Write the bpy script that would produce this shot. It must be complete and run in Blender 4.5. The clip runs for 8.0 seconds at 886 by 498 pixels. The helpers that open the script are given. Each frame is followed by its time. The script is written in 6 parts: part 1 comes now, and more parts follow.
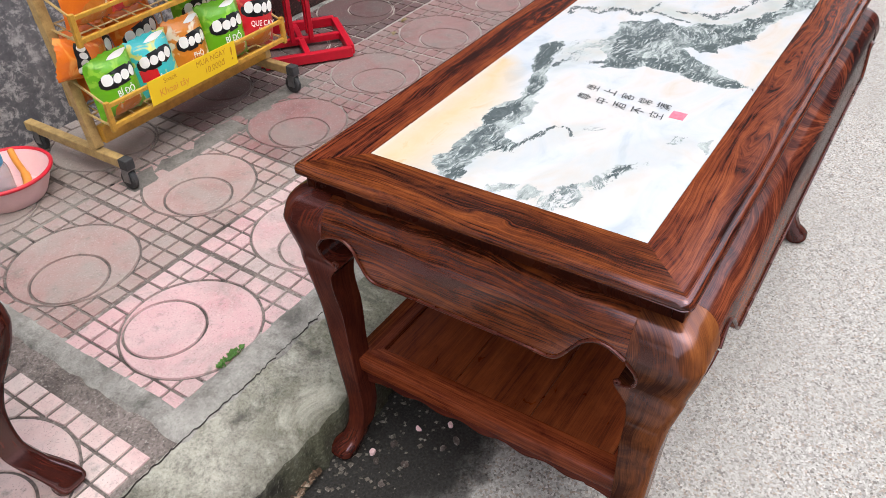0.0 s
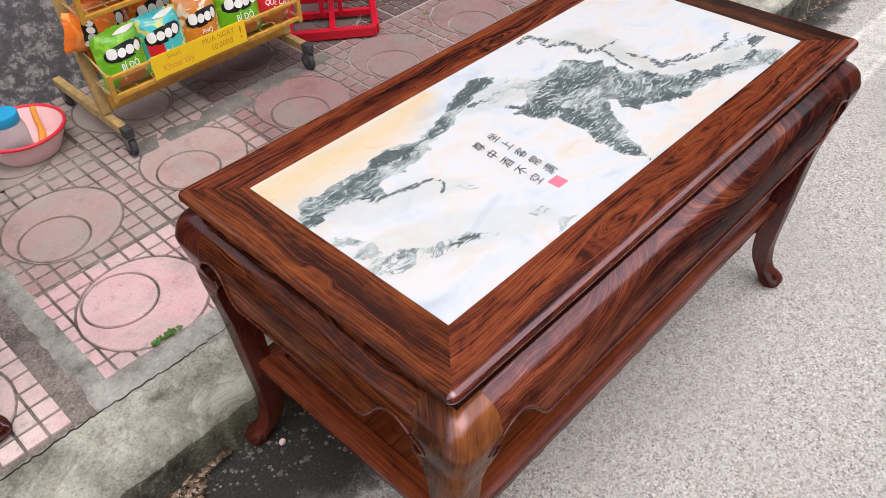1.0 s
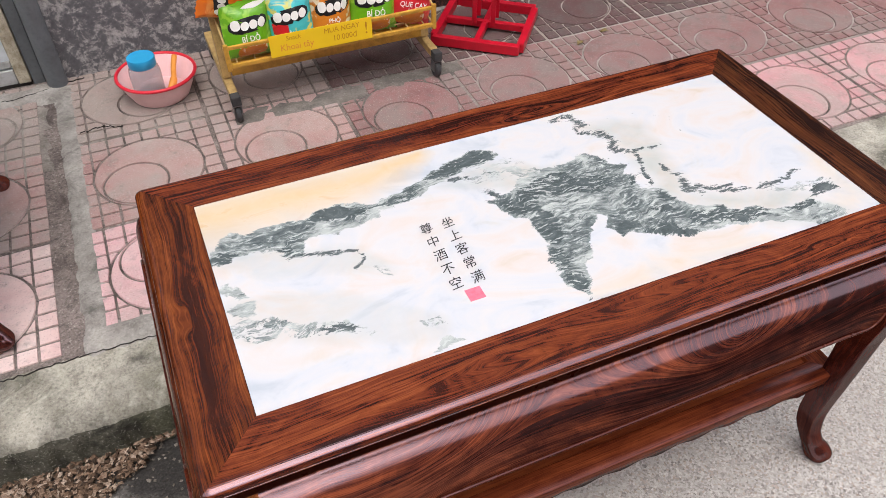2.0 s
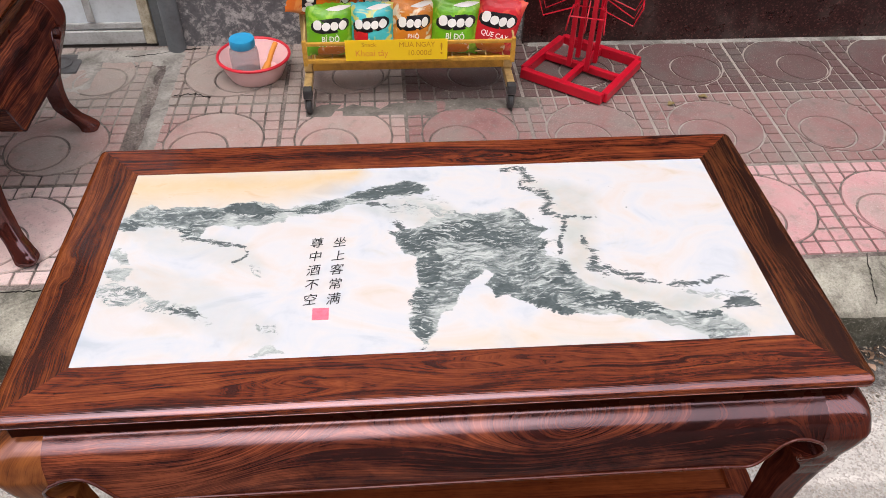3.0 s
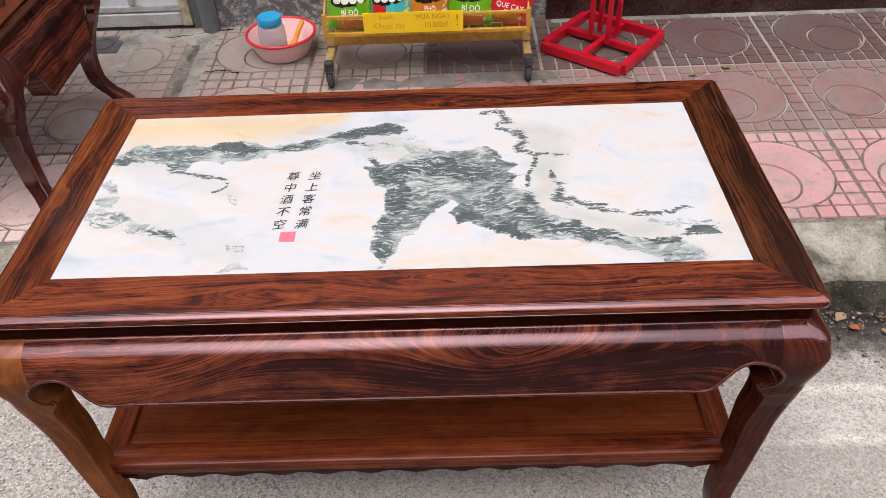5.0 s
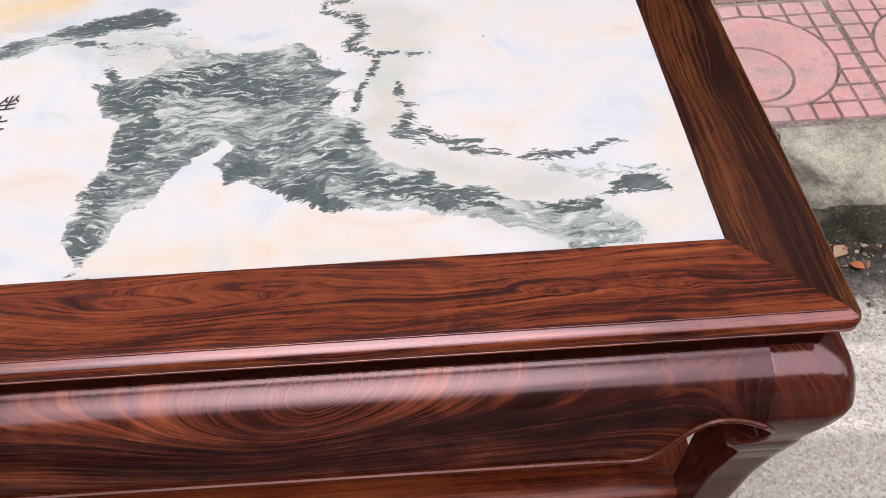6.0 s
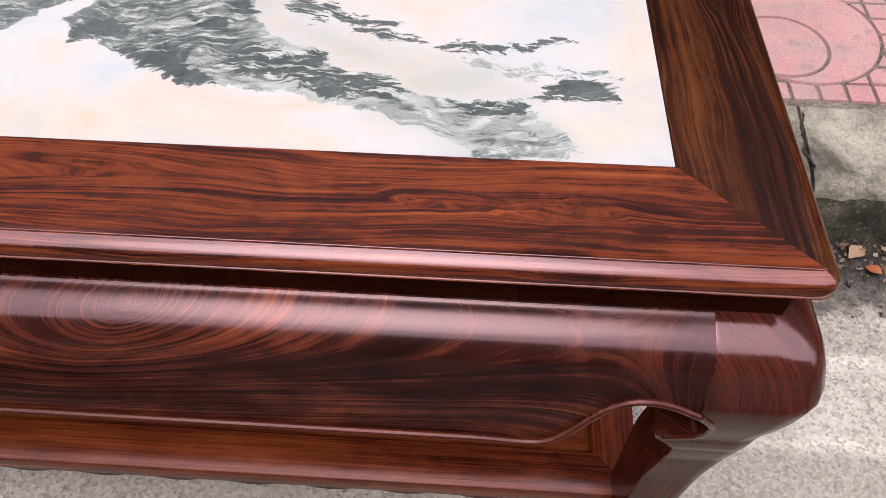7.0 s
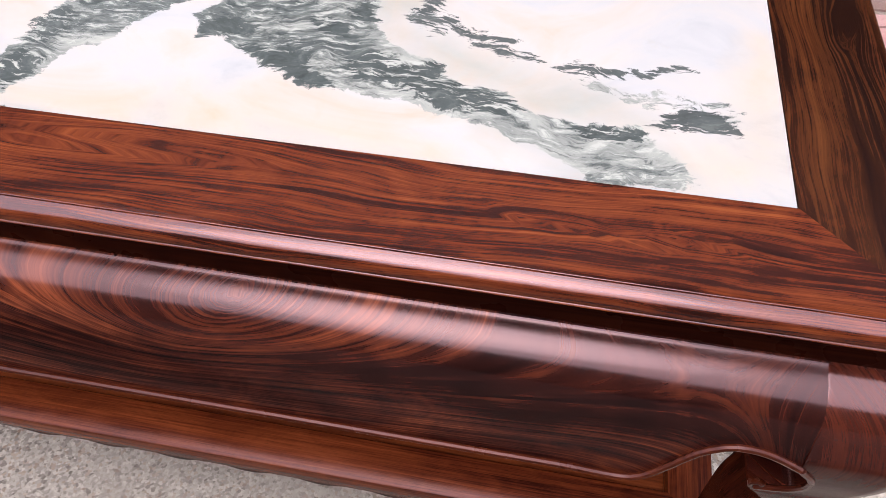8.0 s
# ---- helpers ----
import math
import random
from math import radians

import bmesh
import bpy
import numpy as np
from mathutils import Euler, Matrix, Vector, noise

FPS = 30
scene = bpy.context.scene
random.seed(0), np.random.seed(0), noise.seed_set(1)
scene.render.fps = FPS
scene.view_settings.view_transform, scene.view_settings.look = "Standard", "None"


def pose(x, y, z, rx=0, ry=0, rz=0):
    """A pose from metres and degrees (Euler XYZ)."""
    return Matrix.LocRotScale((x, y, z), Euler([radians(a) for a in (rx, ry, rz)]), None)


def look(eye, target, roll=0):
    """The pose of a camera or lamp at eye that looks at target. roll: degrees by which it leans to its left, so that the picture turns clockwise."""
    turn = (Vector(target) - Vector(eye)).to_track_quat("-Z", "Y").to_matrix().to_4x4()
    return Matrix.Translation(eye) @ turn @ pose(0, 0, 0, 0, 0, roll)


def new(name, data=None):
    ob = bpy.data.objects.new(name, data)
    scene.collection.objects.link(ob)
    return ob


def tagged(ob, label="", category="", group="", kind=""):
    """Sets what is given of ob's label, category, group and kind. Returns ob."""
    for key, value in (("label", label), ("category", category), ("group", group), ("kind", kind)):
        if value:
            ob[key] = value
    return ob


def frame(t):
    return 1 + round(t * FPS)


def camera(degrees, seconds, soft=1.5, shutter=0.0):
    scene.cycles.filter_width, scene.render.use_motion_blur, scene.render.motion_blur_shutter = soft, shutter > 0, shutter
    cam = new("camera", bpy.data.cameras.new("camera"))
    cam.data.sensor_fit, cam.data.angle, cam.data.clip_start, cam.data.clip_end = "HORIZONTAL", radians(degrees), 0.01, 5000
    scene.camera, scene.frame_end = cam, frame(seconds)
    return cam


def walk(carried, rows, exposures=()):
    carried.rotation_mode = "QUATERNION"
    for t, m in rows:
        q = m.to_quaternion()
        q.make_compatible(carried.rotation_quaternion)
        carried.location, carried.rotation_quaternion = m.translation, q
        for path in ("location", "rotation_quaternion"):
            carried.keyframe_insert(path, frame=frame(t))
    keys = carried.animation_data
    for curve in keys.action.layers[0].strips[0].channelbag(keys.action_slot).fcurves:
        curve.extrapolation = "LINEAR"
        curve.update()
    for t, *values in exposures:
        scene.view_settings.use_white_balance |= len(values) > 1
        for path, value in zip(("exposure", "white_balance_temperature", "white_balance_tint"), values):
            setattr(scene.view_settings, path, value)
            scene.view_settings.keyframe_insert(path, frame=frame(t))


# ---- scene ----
cam = camera(59.8, 8.0, soft=0.5)
PATH = [
    (0, (-1.328, -0.443, 1.322), (-0.026, 0.446, 0.092), -2.2),
    (0.5, (-1.12, -0.515, 1.399), (0.092, 0.401, 0.098), -2.0),
    (1, (-1.023, -0.708, 1.477), (0.022, 0.338, 0.13), -2.1),
    (1.5, (-0.796, -0.768, 1.508), (0.035, 0.432, 0.14), -1.2),
    (1.7, (-0.684, -0.804, 1.522), (0.038, 0.459, 0.149), -0.9),
    (2.8, (-0.162, -0.898, 1.578), (0.049, 0.545, 0.21), 1.2),
    (3, (-0.068, -0.943, 1.569), (0.063, 0.529, 0.221), 1.3),
    (3.5, (0.069, -1.056, 1.583), (0.094, 0.47, 0.29), 0.7),
    (4, (0.04, -1.152, 1.58), (0.005, 0.41, 0.332), -0.8),
    (4.2, (0.028, -1.181, 1.577), (-0.014, 0.382, 0.331), -0.9),
    (5.3, (0.158, -0.946, 1.422), (0.136, 0.485, 0.025), -3.6),
    (5.5, (0.216, -0.846, 1.358), (0.211, 0.535, -0.089), -3.8),
    (6, (0.29, -0.632, 1.211), (0.291, 0.649, -0.325), -3.6),
    (6.5, (0.346, -0.547, 1.112), (0.335, 0.675, -0.471), -1.3),
    (7, (0.4, -0.58, 1.06), (0.328, 0.669, -0.501), 0.3),
    (7.5, (0.396, -0.591, 1.051), (0.243, 0.674, -0.491), 0.5),
    (8, (0.373, -0.581, 1.058), (0.134, 0.679, -0.477), -0.2),
]
EXPOSURES = [(0, 0.29, 6100, 4), (0.5, 0.16, 6150, 5), (1.5, 0.13, 6250, 7), (3, 0.10, 6450, 9), (4.2, 0.11, 6450, 9), (6, 0.04, 6450, 9), (6.5, 0.06, 6500, 10), (7.5, 0.16, 6550, 13), (8, 0.18, 6550, 13)]
walk(cam, [(t, look(eye, target, roll)) for t, eye, target, roll in PATH], EXPOSURES)


# ---- world, sun and exposure ----
world = bpy.data.worlds.new("overcast_sky")
scene.world = world
world.use_nodes = True
wn, wl = world.node_tree.nodes, world.node_tree.links
wn.clear()
sky = wn.new("ShaderNodeTexSky")
sky.sky_type, sky.sun_disc = "NISHITA", False
sky.sun_elevation, sky.sun_rotation = radians(72), radians(200)
sky.air_density, sky.dust_density, sky.ozone_density = 1.0, 6.0, 1.0
bg = wn.new("ShaderNodeBackground")
bg.inputs["Strength"].default_value = 0.15
wo = wn.new("ShaderNodeOutputWorld")
cloud_cover = wn.new("ShaderNodeMix")      # a thin even overcast veils the sky
cloud_cover.data_type = "RGBA"
cloud_cover.inputs[0].default_value = 0.55
cloud_cover.inputs[7].default_value = (22.0, 21.2, 22.0, 1.0)
wl.new(sky.outputs[0], cloud_cover.inputs[6])
wl.new(cloud_cover.outputs[2], bg.inputs["Color"])
wl.new(bg.outputs[0], wo.inputs["Surface"])
sun_data = bpy.data.lights.new("sun", "SUN")
sun_data.energy, sun_data.angle, sun_data.color = 1.0, radians(40), (1.0, 0.94, 0.94)
sun = new("sun", sun_data)
sun.matrix_world = look((-0.9, -2.4, 8.0), (0, 0, 0))

# ---- materials ----


def lin(h):
    """A linear colour from a hex string."""
    out = []
    for i in (0, 2, 4):
        c = int(h[i:i + 2], 16) / 255
        out.append(c / 12.92 if c < 0.04045 else ((c + 0.055) / 1.055) ** 2.4)
    return (*out, 1.0)


class Mat:
    """A node material with short calls for the usual nodes."""

    def __init__(self, name, rough=0.5, metal=0.0, spec=0.5, coat=0.0, coat_rough=0.1):
        self.m = bpy.data.materials.new(name)
        self.m.use_nodes = True
        self.n, self.l = self.m.node_tree.nodes, self.m.node_tree.links
        self.b = self.n["Principled BSDF"]
        self.b.inputs["Roughness"].default_value = rough
        self.b.inputs["Metallic"].default_value = metal
        self.b.inputs["Specular IOR Level"].default_value = spec
        self.b.inputs["Coat Weight"].default_value = coat
        self.b.inputs["Coat Roughness"].default_value = coat_rough
        self.tc = self.n.new("ShaderNodeTexCoord")

    def put(self, socket, value):
        if isinstance(value, bpy.types.NodeSocket):
            self.l.new(value, socket)
        elif value is not None:
            socket.default_value = value

    def co(self, scale=(1, 1, 1), rot=(0, 0, 0), loc=(0, 0, 0), world_space=False):
        mp = self.n.new("ShaderNodeMapping")
        mp.inputs["Scale"].default_value = scale
        mp.inputs["Rotation"].default_value = [radians(a) for a in rot]
        mp.inputs["Location"].default_value = loc
        if world_space:
            g = self.n.new("ShaderNodeNewGeometry")
            self.l.new(g.outputs["Position"], mp.inputs["Vector"])
        else:
            self.l.new(self.tc.outputs["Object"], mp.inputs["Vector"])
        return mp.outputs[0]

    def noise(self, vec, scale, detail=6, rough=0.55, distort=0.0):
        t = self.n.new("ShaderNodeTexNoise")
        self.l.new(vec, t.inputs["Vector"])
        t.inputs["Scale"].default_value, t.inputs["Detail"].default_value = scale, detail
        t.inputs["Roughness"].default_value, t.inputs["Distortion"].default_value = rough, distort
        return t.outputs["Fac"]

    def voronoi(self, vec, scale, feature="F1", out="Distance"):
        t = self.n.new("ShaderNodeTexVoronoi")
        t.feature = feature
        self.l.new(vec, t.inputs["Vector"])
        t.inputs["Scale"].default_value = scale
        return t.outputs[out]

    def ramp(self, fac, stops, mode="LINEAR"):
        r = self.n.new("ShaderNodeValToRGB")
        r.color_ramp.interpolation = mode
        els = r.color_ramp.elements
        while len(els) < len(stops):
            els.new(0.5)
        for e, (p, c) in zip(els, stops):
            e.position, e.color = p, ((*c, 1)[:4] if isinstance(c, tuple) else (c, c, c, 1))
        self.put(r.inputs[0], fac)
        return r.outputs[0]

    def mix(self, fac, a, b, mode="MIX"):
        x = self.n.new("ShaderNodeMix")
        x.data_type, x.blend_type = "RGBA", mode
        self.put(x.inputs[0], fac), self.put(x.inputs[6], a), self.put(x.inputs[7], b)
        return x.outputs[2]

    def math(self, op, a, b=0.0, c=0.0, clamp=False):
        x = self.n.new("ShaderNodeMath")
        x.operation, x.use_clamp = op, clamp
        self.put(x.inputs[0], a), self.put(x.inputs[1], b), self.put(x.inputs[2], c)
        return x.outputs[0]

    def random(self):
        return self.n.new("ShaderNodeObjectInfo").outputs["Random"]

    def done(self, color, rough=None, bump=None, strength=0.2, distance=0.002):
        self.put(self.b.inputs["Base Color"], color)
        self.put(self.b.inputs["Roughness"], rough)
        if bump is not None:
            bm_ = self.n.new("ShaderNodeBump")
            bm_.inputs["Strength"].default_value, bm_.inputs["Distance"].default_value = strength, distance
            self.l.new(bump, bm_.inputs["Height"])
            self.l.new(bm_.outputs[0], self.b.inputs["Normal"])
        return self.m


LACQUER = (1.0, 0.70, 0.77, 1.0)      # the reddish shellac tints its own gloss


def rosewood(name, axis, swirl=0.0, gloss=0.2, tone=1.0, stretch=0.045, figure=1.0, coat=0.8):
    """Polished dark red rosewood with the grain along one axis."""
    k = Mat(name, rough=gloss, spec=coat * 0.7)
    k.b.inputs["Specular Tint"].default_value = LACQUER
    rnd = k.n.new("ShaderNodeVectorMath")
    rnd.operation = "ADD"
    k.l.new(k.tc.outputs["Object"], rnd.inputs[0])
    k.l.new(k.math("MULTIPLY", k.random(), 9.0), rnd.inputs[1])

    def grain(s):
        mp = k.n.new("ShaderNodeMapping")
        mp.inputs["Scale"].default_value = tuple(s if a == axis else 1.0 for a in range(3))
        k.l.new(rnd.outputs[0], mp.inputs["Vector"])
        return mp.outputs[0]

    rings = k.noise(grain(stretch + swirl), 9.0 - 12 * swirl, 2, 0.45, 0.5 + 3 * swirl)
    lines = k.math("SINE", k.math("MULTIPLY", rings, 300.0))
    broad = k.noise(grain(stretch + 0.02 + swirl), 8.5, 5, 0.58, 0.7 + 2 * swirl)
    fibre = k.noise(grain(0.014 + 0.1 * swirl), 300, 4, 0.65, 0.2)
    pores = k.noise(grain(0.014), 560, 3, 0.6)
    g = k.math("ADD", k.math("MULTIPLY", broad, 0.62 * figure), k.math("MULTIPLY", fibre, 0.20 * figure))
    g = k.math("ADD", g, 0.41 * (1 - figure) + 0.062)
    g = k.math("ADD", g, k.math("MULTIPLY", lines, 0.016))
    c = k.ramp(g, [(0.36, tuple(a * tone for a in (0.028, 0.0060, 0.0042))), (0.44, tuple(a * tone for a in (0.078, 0.0160, 0.0088))),
                   (0.51, tuple(a * tone for a in (0.145, 0.032, 0.0135))), (0.60, tuple(a * tone for a in (0.25, 0.062, 0.021)))])
    band = k.ramp(k.noise(grain(0.03 + swirl), 26, 3, 0.5, 0.4 + 3 * swirl), [(0.36, 0.3 * figure), (0.48, 0.0)])
    c = k.mix(band, c, (0.030, 0.0060, 0.0042, 1))
    dark = k.math("MULTIPLY", k.ramp(k.math("MULTIPLY_ADD", lines, 0.5, 0.5), [(0.04, 0.34 * figure), (0.22, 0.0)]), k.ramp(k.noise(grain(0.2), 12, 3), [(0.42, 0.0), (0.55, 1.0)]))
    c = k.mix(dark, c, (0.010, 0.0035, 0.003, 1))
    c = k.mix(k.math("MULTIPLY", k.ramp(pores, [(0.36, 1.0), (0.44, 0.0)]), 0.38 * min(figure, 1.0) ** 2), c, (0.010, 0.003, 0.002, 1))
    streak = k.noise(grain(0.009), 210, 3, 0.55, 0.3)
    c = k.mix(k.ramp(streak, [(0.34, 0.5 * min(figure, 1.0)), (0.42, 0.0)]), c, (0.012, 0.004, 0.003, 1))
    if swirl > 0.1:
        bend = k.noise(grain(0.42), 5.5, 3, 0.5, 1.3)
        flame = k.math("MULTIPLY_ADD", k.math("SINE", k.math("MULTIPLY", bend, 230.0)), 0.5, 0.5)
        flame = k.math("ADD", flame, k.math("MULTIPLY", k.math("SUBTRACT", fibre, 0.5), 1.4))
        area = k.ramp(k.noise(grain(0.5), 7, 3, 0.55, 0.8), [(0.46, 0.0), (0.66, 1.0)])
        glow = k.math("MULTIPLY", k.ramp(flame, [(0.35, 0.0), (0.85, 0.40), (1.0, 0.55)]), area)
        c = k.mix(glow, c, k.ramp(fibre, [(0.35, (0.17, 0.034, 0.011)), (0.65, (0.30, 0.075, 0.022))]))
    rough = k.ramp(k.noise(rnd.outputs[0], 14, 4), [(0.3, gloss * 0.8), (0.7, gloss * 1.2)])
    return k.done(c, rough, k.math("ADD", pores, fibre), 0.03, 0.001)


def figured_wood(name, tones, streak=0.6, gloss=0.12, coat=0.62, band=30.0, dim=0.0, ring=0.82, heart=0.0, fine=9.0, broadly=0.5, even=0.0, sap=0.0, side_drop=0.0):
    """Polished rosewood whose grain follows the mesh's grain attribute: metres across the grain, along it, and a seed."""
    k = Mat(name, rough=gloss, spec=coat)
    k.b.inputs["Specular Tint"].default_value = LACQUER
    if even:
        # hand-rubbed lacquer: hardly more gloss at a slant than face on
        k.b.inputs["IOR"].default_value = 1.6
        lw = k.n.new("ShaderNodeLayerWeight")
        lw.inputs["Blend"].default_value = 0.5
        k.l.new(k.ramp(lw.outputs["Facing"], [(0.30, coat), (0.48, coat * even)]), k.b.inputs["Specular IOR Level"])
    at = k.n.new("ShaderNodeAttribute")
    at.attribute_name = "grain"

    def grain(across, along):
        mp = k.n.new("ShaderNodeMapping")
        mp.inputs["Scale"].default_value = (across, along, 7.0)
        k.l.new(at.outputs["Vector"], mp.inputs["Vector"])
        return mp.outputs[0]

    broad = k.noise(grain(band, 1.6), 1.0, 3, 0.55, 0.7)
    rings = k.noise(grain(band * fine, 3.6), 1.0, 6, 0.72, 0.4)
    fibre = k.noise(grain(900, 16), 1.0, 4, 0.65)
    pores = k.noise(grain(1500, 55), 1.0, 2, 0.5)
    mott = k.noise(grain(30, 12), 1.0, 4, 0.62, 1.0)
    g = k.math("ADD", k.math("MULTIPLY", broad, broadly), k.math("MULTIPLY", rings, ring))
    g = k.math("ADD", g, k.math("MULTIPLY_ADD", fibre, 0.30, -0.31 - dim + (0.82 - ring) * 0.5 + (0.5 - broadly) * 0.5))
    g = k.math("ADD", g, k.math("MULTIPLY", k.math("SUBTRACT", mott, 0.5), 0.40))
    if sap:
        # the board turns to paler sapwood towards one end
        run = k.n.new("ShaderNodeSeparateXYZ")
        k.l.new(at.outputs["Vector"], run.inputs[0])
        g = k.math("ADD", g, k.ramp(k.math("MULTIPLY_ADD", run.outputs[1], 0.8, 0.5), [(0.22, sap), (0.52, 0.0)]))
    if side_drop:
        # darker on one side of the post
        span = k.n.new("ShaderNodeSeparateXYZ")
        k.l.new(at.outputs["Vector"], span.inputs[0])
        g = k.math("SUBTRACT", g, k.ramp(span.outputs[0], [(0.246, 0.0), (0.280, side_drop)]))
    c = k.ramp(g, list(zip((0.30, 0.40, 0.50, 0.60, 0.72), tones)))
    black = k.ramp(k.noise(grain(150, 1.7), 1.0, 4, 0.6, 0.1), [(0.30, 1.0), (0.39, 0.0)])
    c = k.mix(k.math("MULTIPLY", black, streak), c, (0.010, 0.0036, 0.0030, 1))
    if heart:
        # a stripe of nearly black heartwood runs along the outer part of the board
        sep = k.n.new("ShaderNodeSeparateXYZ")
        k.l.new(at.outputs["Vector"], sep.inputs[0])
        place = k.math("ADD", k.math("MULTIPLY_ADD", sep.outputs[0], 10.0, 1.0), k.math("MULTIPLY", k.math("SUBTRACT", broad, 0.5), 0.7))
        stripe = k.ramp(place, [(0.50, 0.0), (0.60, heart), (0.78, heart), (0.88, 0.0)])
        c = k.mix(k.math("MULTIPLY", stripe, k.ramp(rings, [(0.40, 1.0), (0.62, 0.45)])), c, (0.0075, 0.0032, 0.0028, 1))
    thin = k.ramp(k.noise(grain(420, 2.6), 1.0, 3, 0.55), [(0.28, 0.8), (0.35, 0.0)])
    c = k.mix(k.math("MULTIPLY", thin, streak), c, (0.012, 0.004, 0.003, 1))
    c = k.mix(k.ramp(pores, [(0.30, 0.45), (0.40, 0.0)]), c, (0.014, 0.005, 0.004, 1))
    return k.done(c, k.ramp(mott, [(0.3, gloss * 0.9), (0.7, gloss * 1.3)]), k.math("ADD", pores, fibre), 0.03, 0.0008)


RAIL_TONES = ((0.008, 0.0026, 0.0021), (0.036, 0.0072, 0.0042), (0.116, 0.0232, 0.0086), (0.190, 0.0430, 0.0132), (0.28, 0.076, 0.023))
SIDE_TONES = ((0.008, 0.0030, 0.0022), (0.026, 0.0075, 0.0038), (0.060, 0.0175, 0.0065), (0.095, 0.030, 0.0100), (0.14, 0.048, 0.016))
END_TONES = ((0.0118, 0.00373, 0.00205), (0.0401, 0.00933, 0.00393), (0.092, 0.0214, 0.00655), (0.159, 0.0395, 0.00983), (0.248, 0.0713, 0.0172))
APRON_TONES = ((0.00924, 0.00317, 0.00293), (0.0200, 0.00520, 0.00440), (0.0502, 0.0112, 0.00756), (0.117, 0.0275, 0.0135), (0.27, 0.0690, 0.0285))
LEG_TONES = ((0.016, 0.00454, 0.00369), (0.0384, 0.00852, 0.00625), (0.064, 0.0135, 0.00852), (0.096, 0.0206, 0.0111), (0.152, 0.0355, 0.0156))
PALE_TONES = ((0.040, 0.0115, 0.0052), (0.118, 0.0355, 0.0122), (0.195, 0.060, 0.0175), (0.258, 0.085, 0.0240), (0.33, 0.12, 0.036))
WOOD_END = figured_wood("rosewood_end_apron", END_TONES, 0.6, coat=0.8, even=0.05)
WOOD_RAIL = figured_wood("rosewood_rail", RAIL_TONES, 0.75, gloss=0.14, coat=1.0, even=0.14)
WOOD_SIDE = figured_wood("rosewood_side_rail", SIDE_TONES, 1.0, coat=0.8, band=34.0, heart=0.9, even=0.14)
WOOD_APRON = figured_wood("rosewood_flame", APRON_TONES, 0.25, gloss=0.17, coat=0.7, band=34.0, ring=0.80, fine=9.0, broadly=0.50, even=0.03, sap=0.10)
WOOD_LEG = figured_wood("rosewood_leg", LEG_TONES, 0.25, gloss=0.13, coat=1.0, band=26.0, ring=0.5, even=0.03)
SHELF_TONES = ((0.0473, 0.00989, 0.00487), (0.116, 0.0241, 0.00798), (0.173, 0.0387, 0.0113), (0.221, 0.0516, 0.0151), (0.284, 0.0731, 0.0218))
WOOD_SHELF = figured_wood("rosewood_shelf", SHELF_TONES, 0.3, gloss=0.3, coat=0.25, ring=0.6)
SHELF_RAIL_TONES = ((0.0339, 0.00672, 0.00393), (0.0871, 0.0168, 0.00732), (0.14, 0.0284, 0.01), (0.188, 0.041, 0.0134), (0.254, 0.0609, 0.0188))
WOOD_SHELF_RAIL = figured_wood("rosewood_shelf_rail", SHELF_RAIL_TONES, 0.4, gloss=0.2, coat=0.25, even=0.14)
WOOD_PALE = figured_wood("rosewood_pale_leg", PALE_TONES, 0.35, gloss=0.17, coat=0.6, band=22.0, ring=0.25, broadly=0.35, even=0.03, side_drop=0.16)
WOOD = [rosewood("rosewood_x", 0, swirl=0.05, tone=1.0, figure=1.3), rosewood("rosewood_y", 1, tone=1.1, figure=1.4), rosewood("rosewood_z", 2, tone=1.0)]
WOOD_PLAIN = rosewood("rosewood_plain", 2, tone=0.72, stretch=0.05, figure=0.6, coat=0.5)
WOOD_BEAD = rosewood("rosewood_bead", 0, gloss=0.26, tone=0.6, figure=0.4, coat=0.55)
# the waist's recess shade is put into this wood's low tone
WOOD_SHADED = rosewood("rosewood_shaded", 0, gloss=0.3, tone=0.36, figure=0.4, coat=0.10)
WOOD_FIGURED = rosewood("rosewood_figured", 0, swirl=0.2, tone=0.6, coat=0.42)
WOOD_SEAT = rosewood("rosewood_seat", 0, gloss=0.16, tone=0.85, figure=0.8, coat=0.6)


def plain(name, hexa, rough=0.5, metal=0.0, wear=0.25, scale=30, coat=0.0, dirt="3a332c", spec=0.5):
    """A painted or moulded surface with stains and a fine relief."""
    k = Mat(name, rough=rough, metal=metal, coat=coat, spec=spec)
    n1, n2 = k.noise(k.co(), scale, 6, 0.6), k.noise(k.co(), scale * 7, 3)
    c = k.mix(k.ramp(n1, [(0.42, 0.0), (0.78, wear)]), lin(hexa), lin(dirt))
    c = k.mix(k.ramp(n2, [(0.5, 0.0), (0.75, wear * 0.5)]), c, lin(dirt))
    return k.done(c, k.ramp(n1, [(0.3, rough * 0.85), (0.7, min(1.0, rough * 1.3))]), n2, 0.06, 0.001)


